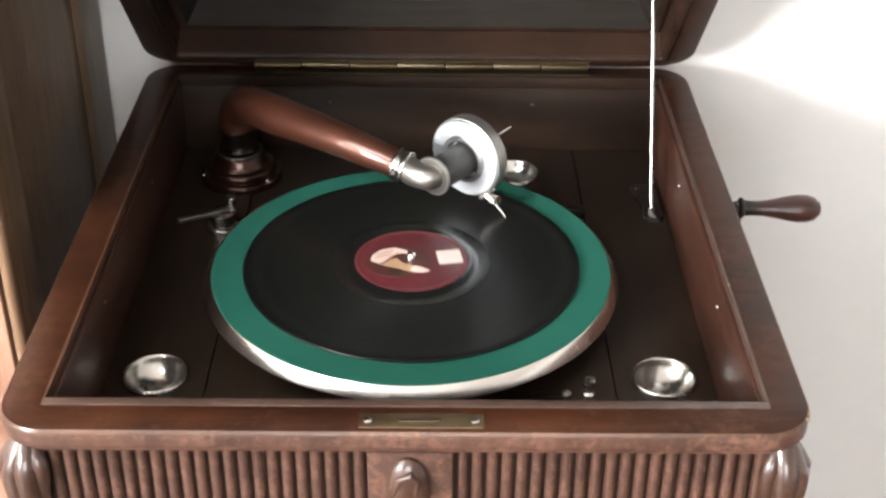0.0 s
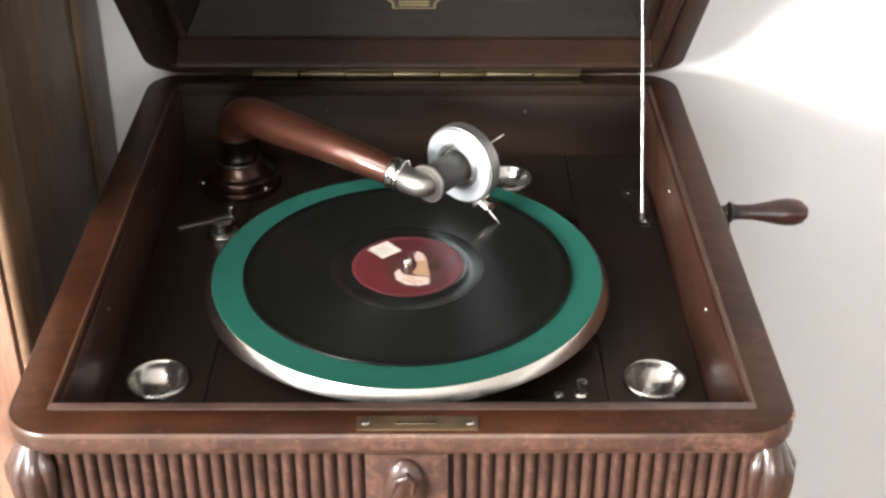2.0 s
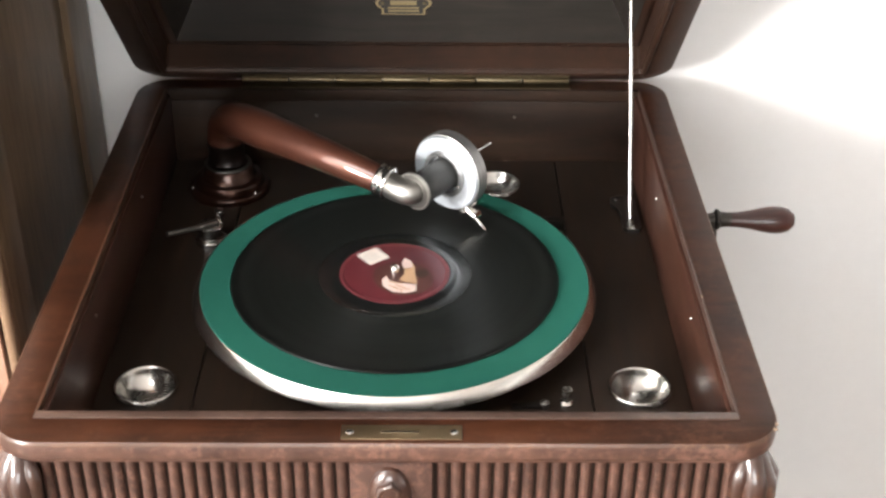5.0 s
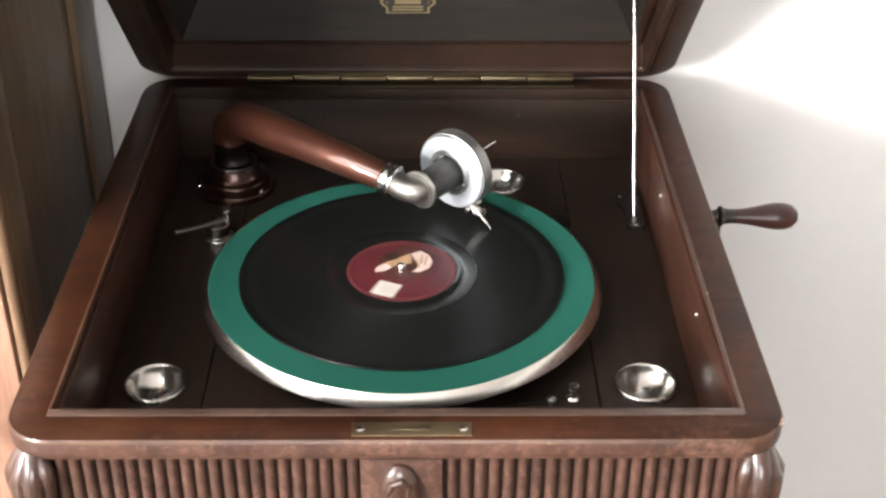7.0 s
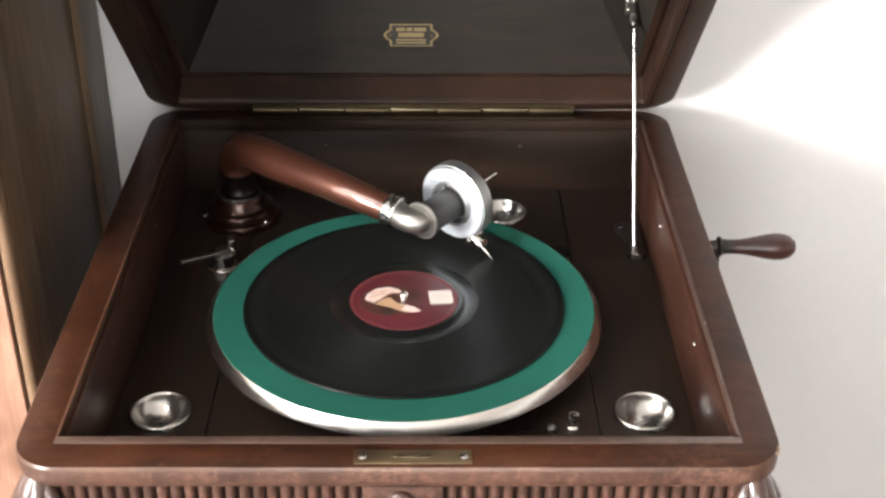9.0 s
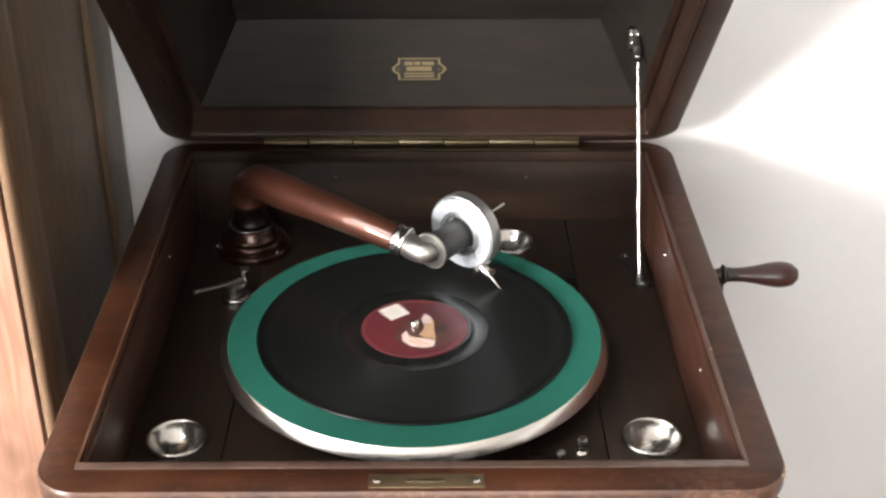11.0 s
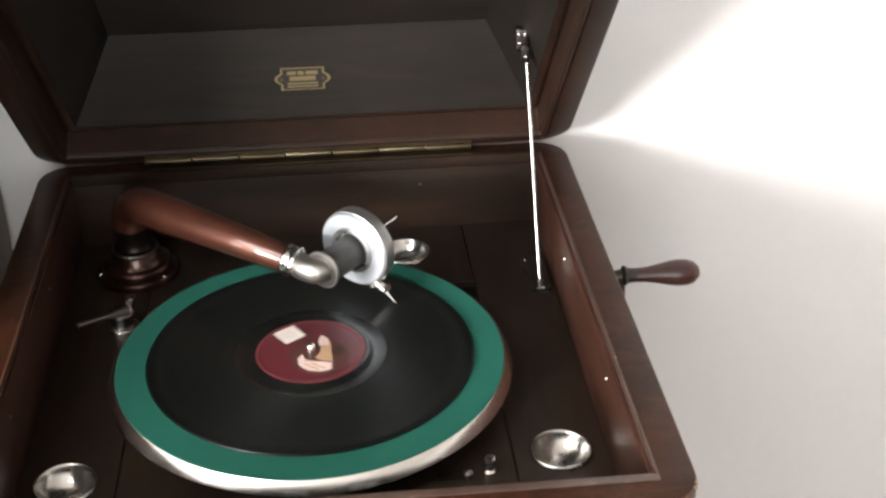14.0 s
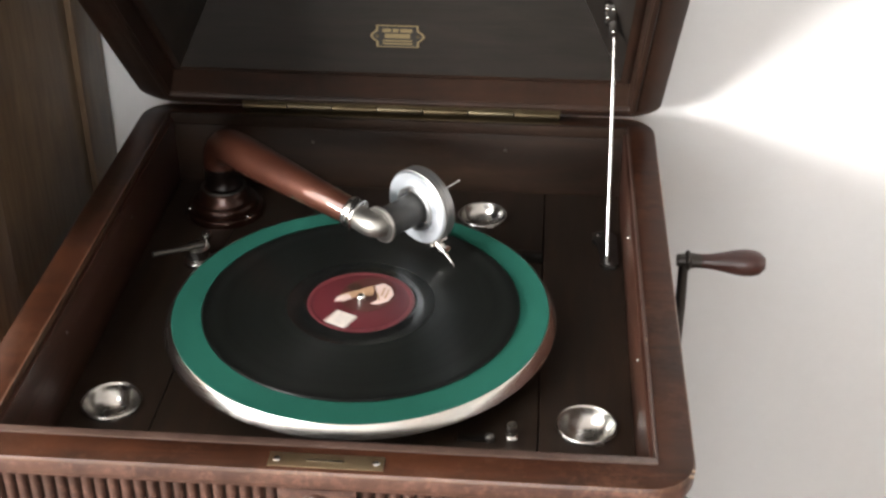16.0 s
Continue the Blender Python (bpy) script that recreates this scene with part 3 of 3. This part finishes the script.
def plaque():
    # the small gilt-lettered plate on the rear slope
    lo = (CA[2] + CA[3]) / 2
    hi = (CB[2] + CB[3]) / 2
    up = (hi - lo).normalized()
    nor = Vector((1, 0, 0)).cross(up).normalized()
    if nor.z > 0:
        nor = -nor
    m = Matrix.Translation(lo + up * PLQ + nor * 0.0004) @ Matrix((Vector((-1, 0, 0)), up, nor)).transposed().to_4x4()

    def outline(s):
        w, h, t = 0.0193 * s, 0.0106 * s, 0.0055 * s
        pts = [(w, -h), (w, -t)]
        pts += [(w + 0.0055 * s * math.sin(math.pi * i / 8), -t + 2 * t * i / 8) for i in range(1, 8)]
        pts += [(w, t), (w, h)]
        return pts + [(-x, -y) for x, y in pts]

    p = part("plaque", plate(outline(1.0), 0, 0.0006), BARS, LIDOB, "small black and gilt name plate")
    p.matrix_basis = m
    part("field", plate(outline(0.90), 0.0006, 0.0009), BLACKPLATE, p)
    for x0, x1, y0, y1 in ((-0.0135, -0.0055, 0.0040, 0.0074), (-0.0042, 0.0012, 0.0040, 0.0074), (0.0026, 0.0135, 0.0040, 0.0074), (-0.0115, 0.0115, -0.0016, 0.0026), (-0.0135, 0.0135, -0.0050, -0.0034), (-0.0135, 0.0135, -0.0078, -0.0062)):
        part("bar", box(x0, x1, y0, y1, 0.0009, 0.0012), BARS, p)
    for s in (-1, 1):
        part("screw", lathe([(0.0, 0.0016), (0.0014, 0.0014), (0.0018, 0.0009)], 12, (s * 0.0185, 0, 0)), BRASS_BRIGHT, p)


PLQ = 0.037
plaque()


def hinge():
    h = part("hinge", box(-0.1425, 0.1535, HY - 0.0155, HY - 0.004, ZR + 0.0003, ZR + 0.0012), BRASS, gram, "long aged brass piano hinge")
    x, n = -0.1425, 7
    w = 0.296 / n
    for i in range(n):
        part("knuckle", lathe([(0.0, 0.0), (0.0032, 0.0003), (0.0034, 0.001), (0.0034, w - 0.0016), (0.0032, w - 0.0009), (0.0, w - 0.0006)], 16, (x + i * w, HY - 0.0065, HZ + 0.0012 + 0.0004 * (i % 2)), (1, 0, 0)), BRASS_BRIGHT if i % 2 else BRASS, h)
    part("upper_leaf", box(-0.1425, 0.1535, HY - 0.0075, HY - 0.0065, HZ + 0.003, HZ + 0.012), BRASS, h)
    for sx in (-0.128, -0.064, 0.0, 0.0625, 0.126):
        part("screw", lathe([(0.0, 0.0012), (0.0016, 0.0009), (0.0020, 0.0)], 12, (sx, HY - 0.0078, HZ + 0.0075), (0, -1, 0)), BRASS_BRIGHT, h)


hinge()


def stay():
    a, b = Vector((0.1972, 0.1245, 0.8760)), Vector((0.1945, 0.208, 1.050))
    s = part("stay", tube([a, b], [0.0015, 0.0015], 14), NICKEL_DULL, gram, "thin nickel lid stay")
    foot = bmesh.new()
    plate([(0.191, 0.121), (0.195, 0.116), (0.204, 0.116), (0.207, 0.121), (0.207, 0.167), (0.203, 0.173), (0.194, 0.176), (0.186, 0.171), (0.185, 0.161), (0.190, 0.153), (0.192, 0.139)], ZB + 0.0003, ZB + 0.0035, foot)
    tube([(0.1975, 0.1225, ZB + 0.002), (0.1972, 0.1240, ZB + 0.0095)], [0.0040, 0.0032], 14, foot)
    part("foot", foot, NICKEL_OLD, s, "tarnished metal foot plate")
    for p, m in (((0.200, 0.1205, ZB + 0.0035), NICKEL_OLD), ((0.191, 0.168, ZB + 0.0035), IRON)):
        part("screw", lathe([(0.0, 0.0016), (0.0018, 0.0012), (0.0024, 0.0)], 12, p), m, s)
    top = bmesh.new()
    add_box(top, 0.1842, 0.1972, 0.203, 0.214, 1.054, 1.076, bevel=0.0045, seg=4)
    add_box(top, 0.1890, 0.1965, 0.2025, 0.209, 1.045, 1.060, bevel=0.0022)
    part("bracket", top, IRON, s, "dark metal bracket on the lid")
    for x, y, z in ((0.1867, 0.203, 1.0700), (0.1920, 0.203, 1.0700), (0.1875, 0.203, 1.0622), (0.1930, 0.2025, 1.0500)):
        part("screw", lathe([(0.0, 0.0016), (0.0014, 0.0012), (0.0021, 0.0)], 12, (x, y, z), (0, -1, 0)), STEEL, s)


stay()


def fittings():
    # lock plate on the front rim
    lp = part("lock_plate", box(-0.0245, 0.0475, -0.2385, -0.2255, ZR - 0.001, ZR + 0.0006, bevel=0.0003), LOCKBRASS, gram, "aged brass lock plate")
    part("slot", box(-0.001, 0.0222, -0.2330, -0.2316, ZR + 0.0006, ZR + 0.0010), NICKEL_DULL, lp, "pale worn slot")
    for x in (-0.0195, 0.0425):
        part("screw", lathe([(0.0, 0.0014), (0.0018, 0.0012), (0.0026, 0.0006)], 14, (x, -0.232, ZR)), NICKEL_DULL, lp)
    # needle cups: a rolled lip round a bowl
    cup = [(0.0, -0.0115), (0.006, -0.0112), (0.0115, -0.0092), (0.0160, -0.0052), (0.0188, -0.0006), (0.0199, 0.0016), (0.0206, 0.0026), (0.0214, 0.0029), (0.0222, 0.0025), (0.0229, 0.0012), (0.0230, 0.0002)]
    first = None
    for x, y in CUPS:
        if first is None:
            first = part("needle_cup", lathe(cup, 48), NICKEL_DULL, gram, "round nickel needle cup")
            first.location = (x, y, ZB)
        else:
            again("needle_cup", first, gram, x, y, ZB)["label"] = "round nickel needle cup"
    # speed lever on its stepped hub
    lv = part("speed_lever", lathe([(0.013, 0.0), (0.013, 0.004), (0.0115, 0.0055), (0.0095, 0.006), (0.0095, 0.012), (0.011, 0.013), (0.011, 0.016), (0.009, 0.0175), (0.0, 0.018)], 32, (-0.1545, 0.101, ZB)), NICKEL_DULL, gram, "nickel speed lever")
    part("arm", tube([(-0.148, 0.099, ZB + 0.0195), (-0.166, 0.0845, ZB + 0.0220), (-0.184, 0.070, ZB + 0.0255)], [0.0034, 0.0020, 0.0024], 12), NICKEL_OLD, lv)
    part("knob", lathe([(0.0026, 0.0), (0.0024, 0.006), (0.0042, 0.0075), (0.0045, 0.011), (0.0040, 0.013), (0.0, 0.0135)], 20, (-0.1465, 0.106, ZB + 0.0145)), NICKEL, lv)
    # brake: two small posts by the turntable
    k = part("brake_knob", lathe([(0.0050, 0.0), (0.0050, 0.0012), (0.0032, 0.0026), (0.0026, 0.0060), (0.0038, 0.0072), (0.0046, 0.0098), (0.0036, 0.0122), (0.0, 0.0130)], 24, (0.1235, -0.113, ZB)), NICKEL, gram, "small nickel brake knob")
    part("pin", lathe([(0.0035, 0.0), (0.0035, 0.004), (0.002, 0.0055), (0.0, 0.006)], 20, (0.108, -0.1175, ZB)), NICKEL_OLD, k)
    part("brake_bar", box(0.085, 0.108, -0.1205, -0.1145, ZB + 0.0003, ZB + 0.0025, bevel=0.0006), IRON, k)
    part("tripper", box(0.118, 0.142, 0.120, 0.128, ZB + 0.0003, ZB + 0.010, bevel=0.0015), IRON, gram, "small dark metal brake arm")
    # round-headed screws in the inner walls; left ones in darker nickel for shade
    head = [(0.0, 0.0013), (0.0010, 0.0011), (0.0016, 0.0)]
    for p, ax, m in (((IX1 - 0.0045, 0.0905, 0.9165), (-1, 0, 0), NICKEL_SATIN), ((IX1 - 0.0045, -0.0795, 0.9170), (-1, 0, 0), NICKEL_SATIN), ((IX0 + 0.0045, -0.077, 0.9160), (1, 0, 0), NICKEL_OLD),
                     ((IX0 + 0.0045, 0.095, 0.9140), (1, 0, 0), NICKEL_OLD), ((-0.076, IY1 - 0.0018, 0.914), (0, -1, 0), NICKEL_OLD), ((0.104, IY1 - 0.0018, 0.913), (0, -1, 0), NICKEL_OLD)):
        part("wall_screw", lathe(head, 12, p, ax), m, gram)


fittings()


def crank():
    c = part("crank", tube([(X1 - 0.03, 0.076, 0.790), (0.260, 0.076, 0.790)], [0.006, 0.006], 16), IRON, gram, "iron winding crank")
    arm = bmesh.new()
    tube(curve((0.2560, 0.076, 0.785), (0.2585, 0.078, 0.850), (0.2572, 0.083, 0.906), 8), [0.0055 - 0.0015 * i / 8 for i in range(9)], 12, arm)
    part("arm", arm, IRON, c)
    part("pin", lathe([(0.0, 0.0), (0.0048, 0.0005), (0.0052, 0.002), (0.0052, 0.0095), (0.0, 0.010)], 20, (0.2510, 0.083, 0.9015), (1, 0, 0)), IRON, c)
    part("ferrule", lathe([(0.0, 0.0), (0.0070, 0.0004), (0.0086, 0.0018), (0.0084, 0.0036), (0.0066, 0.005), (0.0060, 0.010), (0.0060, 0.016)], 28, (0.2580, 0.083, 0.9015), (1, 0, 0)), IRON, c)
    part("handle", lathe([(0.0060, 0.0), (0.0062, 0.006), (0.0078, 0.016), (0.0100, 0.026), (0.0112, 0.034), (0.0110, 0.041), (0.0094, 0.047), (0.0060, 0.0502), (0.0055, 0.0512), (0.0, 0.0514)], 32, (0.2715, 0.083, 0.9015), (1, 0, 0)), CRANKWOOD, c, "turned dark red wooden grip")


crank()

# ---- turntable and record; their axis is the spindle ----
TX, TY = 0.0012, 0.0014
ZF = 0.8990                                # baize top


def turntable():
    rim = [(0.0, -0.0305), (0.030, -0.0305), (0.034, -0.016), (0.120, -0.0140), (0.1480, -0.0125), (0.1512, -0.0112), (0.1526, -0.0098), (0.1531, -0.0090), (0.1528, -0.0083), (0.1477, -0.0008), (0.1472, -0.0004), (0.1466, -0.0006), (0.1, -0.0010), (0.0, -0.0010)]
    t = part("turntable", lathe(rim, 160), PLATTER, gram, "nickel-rimmed turntable, turning")
    t.location = (TX, TY, ZF)
    part("baize", lathe([(0.0, -0.0012), (0.1464, -0.0012), (0.1468, -0.0006), (0.1462, 0.0), (0.0, 0.0)], 160), FELT, t, "green baize disc")
    part("spindle", lathe([(0.0036, 0.0), (0.0036, 0.0072), (0.0030, 0.0088), (0.0016, 0.0098), (0.0, 0.0100)], 24), NICKEL, t)
    return t


TURN = turntable()


def record():
    g = [(0.0042, 0.0002), (0.1192, 0.0002), (0.1230, 0.0006), (0.1240, 0.0014), (0.1235, 0.0022), (0.1216, 0.0026), (0.1190, 0.0024), (0.1165, 0.0022), (0.0595, 0.0022), (0.0580, 0.0026)]
    r = tagged(part("record", lathe(g, 180), SHELLAC), "black shellac record with a dark red label, spinning on the turntable", "record")
    r.location = (TX, TY, ZF)
    part("run_out", lathe([(0.0580, 0.0026), (0.0560, 0.0023), (0.0500, 0.0021), (0.0465, 0.0023), (0.0448, 0.0029), (0.0430, 0.0031), (0.0042, 0.0031), (0.0042, 0.0002)], 128), SHELLAC_SMOOTH, r, "smooth run-out ring")
    lab = part("label", lathe([(0.0042, 0.0032), (0.0418, 0.0032), (0.0421, 0.0031)], 96), LABELRED, r, "dark red paper label")
    part("band", lathe([(0.0384, 0.00325), (0.0386, 0.0034), (0.0416, 0.0034), (0.0418, 0.00325)], 96), LABELRIM, lab)
    # a printed oval with pale and tan shapes, and a square paper stamp
    oval = [(-0.0100 + 0.0195 * math.cos(2 * math.pi * i / 40), 0.0005 + 0.0175 * math.sin(2 * math.pi * i / 40)) for i in range(40)]

    def larger(pts):
        return [(-0.009 + 1.24 * (x + 0.009), 1.24 * y) for x, y in pts]

    part("print", plate(larger(oval), 0.0033, 0.0035), BROWNPRINT, lab)
    pale = [(-0.026, 0.004), (-0.0235, 0.010), (-0.017, 0.0150), (-0.009, 0.0155), (-0.003, 0.0115), (-0.0015, 0.0065), (-0.006, 0.0085), (-0.011, 0.0070), (-0.016, 0.0030), (-0.021, -0.0005)]
    part("print", plate(larger(pale), 0.0035, 0.0036), PALE, lab)
    tan = [(-0.0205, -0.002), (-0.0145, 0.0025), (-0.010, 0.0035), (-0.007, -0.003), (-0.001, -0.008), (0.0035, -0.0145), (-0.002, -0.0150), (-0.006, -0.0125), (-0.012, -0.0075)]
    part("print", plate(larger(tan), 0.0035, 0.0036), TAN, lab)
    tip = [(-0.005, -0.0115), (-0.002, -0.0065), (0.003, -0.0095), (0.0065, -0.0150), (0.001, -0.0158)]
    part("print", plate(larger(tip), 0.0036, 0.00368), PALE, lab)
    ear = [(-0.021, -0.012), (-0.017, -0.0085), (-0.012, -0.0095), (-0.0095, -0.0145), (-0.0125, -0.0195), (-0.0185, -0.0185)]
    part("print", plate(ear, 0.0036, 0.0037), DARKPRINT, lab)
    for x0, y0, x1, y1 in ((-0.026, 0.0075, -0.013, 0.0110), (-0.024, 0.0120, -0.011, 0.0150), (-0.016, 0.0055, -0.007, 0.0120)):
        w = Vector((y0 - y1, x1 - x0)).normalized() * 0.0007
        part("print", plate([(x0 - w.x, y0 - w.y), (x1 - w.x, y1 - w.y), (x1 + w.x, y1 + w.y), (x0 + w.x, y0 + w.y)], 0.0036, 0.00366), TAN, lab)
    st = part("stamp", box(0.0195, 0.0375, -0.0090, 0.0090, 0.0033, 0.0036), STAMP, lab, "square pale paper stamp")
    st.rotation_euler = (0, 0, radians(-4))
    for y in (-0.004, -0.0005, 0.003):
        part("bar", box(0.0225, 0.0345, y - 0.0005, y + 0.0005, 0.0036, 0.00366), STAMPINK, lab)
    return r


DISC = record()

# ---- tone arm, built round its pivot ----
PIV = Vector((-0.151, 0.192, ZB))


def tone_arm():
    n = Vector((-0.62, -0.785, 0)).normalized()      # out of the sound box's face
    h = Vector((0.785, -0.62, 0)).normalized()       # along the groove
    up = Vector((0, 0, 1))
    tip = Vector((0.072, 0.0622, ZF + 0.0023))
    C = tip - 0.0362 * h + 0.0438 * up
    col = Vector((-0.0095, 0.0610, 0.9480))
    arm = bmesh.new()
    back, bow = Vector((-0.146, 0.186, 0.942)), Vector((-0.075, 0.089, 0.966))
    d = (col - bow).normalized()
    path = curve(back, bow, col, 12)
    pts = curve(PIV + Vector((0, 0, 0.048)), PIV + Vector((-0.002, 0.003, 0.074)), path[2], 8) + path[3:]
    rad = [0.0160 + 0.0006 * i / 8 for i in range(9)] + [0.0164 - 0.0054 * (i / 9) for i in range(10)]
    tube([p - PIV for p in pts], rad, 32, arm)
    a = part("tone_arm", arm, ARMWOOD, gram, "glossy reddish-brown tapered tone arm")
    a.location = PIV

    def put(name, bm, mat, label="", angle=40):
        bmesh.ops.translate(bm, verts=bm.verts, vec=-PIV)
        return part(name, bm, mat, a, label, angle)

    # post coloured nearly black to stand for the case corner's shadow
    put("swivel", lathe([(0.0, 0.0274), (0.0160, 0.0274), (0.0166, 0.0290), (0.0157, 0.0305), (0.0155, 0.0440), (0.0163, 0.0452), (0.0165, 0.0475), (0.0150, 0.0490), (0.0, 0.0490)], 36, PIV), SHADED_POST, "swivelling post, coloured dark for shade")
    P0 = C + 0.0465 * n + 0.0010 * up
    corner = C + 0.0555 * n + 0.0010 * up
    e = (corner - col).normalized()
    put("collar", lathe([(0.0108, -0.0052), (0.0124, -0.0046), (0.0131, -0.0032), (0.0130, -0.0018), (0.0123, -0.0008), (0.0122, 0.0016), (0.0128, 0.0024), (0.0135, 0.0036), (0.0134, 0.0052), (0.0124, 0.0062), (0.0100, 0.0066)], 36, col, (d * 0.85 + e * 0.15).normalized()), NICKEL_DULL, "ribbed nickel collar")
    put("gooseneck", tube(curve(col + 0.004 * d, corner, P0, 14), [0.0104 - 0.0010 * i / 14 for i in range(15)], 28), NICKEL_SATIN, "bent nickel gooseneck")
    fl = put("flange", lathe([(0.0090, -0.0012), (0.0143, -0.0010), (0.0146, 0.0), (0.0143, 0.0010), (0.0090, 0.0012)], 36, P0, n), NICKEL_OLD)
    rim = lathe([(0.0138, -0.0011), (0.0146, -0.0017), (0.0155, -0.0010), (0.0157, 0.0002), (0.0150, 0.0013), (0.0140, 0.0014)], 36, P0, n)
    bmesh.ops.translate(rim, verts=rim.verts, vec=-PIV)
    part("rolled_rim", rim, NICKEL_SATIN, fl)
    put("rubber_joint", lathe([(0.0134, 0.006), (0.0132, 0.013), (0.0128, 0.020), (0.0127, 0.034), (0.0124, 0.0440), (0.0108, 0.0458)], 36, C, n), RUBBER, "dark rubber joint")
    # sound box: plate with rolled rim, inner ring and screws
    put("sound_box", lathe([(0.0, -0.0070), (0.0252, -0.0070), (0.0299, -0.0066), (0.0313, -0.0052), (0.0313, 0.0050), (0.0310, 0.0068), (0.0302, 0.0078), (0.0210, 0.0082), (0.0194, 0.0082), (0.0187, 0.0060), (0.0, 0.0060)], 72, C, n), BOXMETAL, "round pale metal sound box")
    put("band", lathe([(0.0310, -0.0055), (0.0320, -0.0048), (0.0322, -0.0018), (0.0319, -0.0014), (0.0319, -0.0008), (0.0322, -0.0004), (0.0322, 0.0024), (0.0319, 0.0028), (0.0319, 0.0034), (0.0321, 0.0038), (0.0319, 0.0058), (0.0309, 0.0062)], 72, C, n), ZINC)
    put("ring", lathe([(0.0194, 0.0060), (0.0191, 0.0100), (0.0176, 0.0115), (0.0158, 0.0112), (0.0149, 0.0090)], 48, C, n), ZINC)
    for k in range(3):
        ang = radians(100 + 120 * k)
        p = C + 0.0163 * (math.cos(ang) * h + math.sin(ang) * up) + 0.0112 * n
        put("screw", lathe([(0.0, 0.0016), (0.0013, 0.0013), (0.0019, 0.0)], 12, p, n), STEEL)
    # stylus bar, clamp and needle
    nd = (tip - (C + 0.0285 * (0.45 * h - 0.893 * up))).normalized()
    base = tip - nd * 0.030
    put("clamp", tube([base + nd * 0.002, base + nd * 0.008, base + nd * 0.0125, base + nd * 0.0165], [0.0036, 0.0042, 0.0042, 0.0028], 16), NICKEL)
    put("pivot_bar", tube([base + nd * 0.006 - n * 0.0095, base + nd * 0.006 + n * 0.0095], [0.0019, 0.0019], 12), NICKEL)
    put("thumbscrew", lathe([(0.0015, 0.0), (0.0015, 0.004), (0.0032, 0.0045), (0.0032, 0.0065), (0.0, 0.007)], 16, base + nd * 0.012, (h * 0.9 + up * 0.3)), STEEL)
    put("stylus_bar", tube([base + nd * 0.004 - n * 0.009, C + 0.022 * (-0.1 * h + up) - n * 0.009], [0.0012, 0.0009], 10), NICKEL)
    put("needle", tube([base + nd * 0.015, base + nd * 0.0225, tip], [0.0011, 0.0010, 0.00015], 12), STEEL, "steel needle")
    put("spring_tip", tube([C + 0.0205 * up - 0.007 * n + 0.0205 * h, C + 0.0270 * up - 0.015 * n + 0.0275 * h], [0.0007, 0.0006], 8), NICKEL_SATIN)
    # fixed base under the swinging arm
    b = part("arm_base", lathe([(0.0360, 0.0002), (0.0360, 0.0035), (0.0345, 0.0060), (0.0310, 0.0072), (0.0302, 0.0100), (0.0298, 0.0124), (0.0284, 0.0136), (0.0240, 0.0142), (0.0222, 0.0165), (0.0214, 0.0215), (0.0200, 0.0240), (0.0165, 0.0252), (0.0, 0.0252)], 56, PIV), SHADED_BASE, gram, "stepped brown tone arm base")
    part("collar", lathe([(0.0175, 0.0253), (0.0201, 0.0254), (0.0206, 0.0259), (0.0201, 0.0265), (0.0175, 0.0267)], 48, PIV), NICKEL_OLD, b, "thin nickel ring")
    for ang in (200, 320):
        p = PIV + Vector((0.0325 * math.cos(radians(ang)), 0.0325 * math.sin(radians(ang)), 0.0064))
        part("screw", lathe([(0.0, 0.0012), (0.0014, 0.0009), (0.0018, 0.0)], 12, p), STEEL, b)
    return a


# bronze of base and post, darkened in colour for the shaded back corner
SHADED_BASE = wood("shaded_bronzed_base", (0.030, 0.0120, 0.0075), (0.045, 0.0180, 0.0110), (0.064, 0.027, 0.0165), (3, 3, 3), rough=(0.24, 0.36), coat=0.35, coatrough=0.1, streak=40, bump=0.03, metallic=0.8)
SHADED_POST = wood("shaded_bronze", (0.008, 0.0045, 0.0034), (0.012, 0.0062, 0.0044), (0.018, 0.0090, 0.0062), (3, 3, 3), rough=(0.28, 0.4), coat=0.15, streak=40, bump=0.03, metallic=0.6)
ARM = tone_arm()


def motions():
    spin = [(0.1 * i, 13.0 - 480.3 * 0.1 * i) for i in range(161)]
    walk(TURN, [(t, pose(TX, TY, ZF, 0, 0, a)) for t, a in spin])
    walk(DISC, [(t, pose(TX, TY, ZF, 0, 0, a)) for t, a in spin])
    walk(ARM, [(t, pose(*PIV, 0, 0, 0.8 - 0.1 * t)) for t in (0.0, 4.0, 8.0, 12.0, 16.0)])


motions()
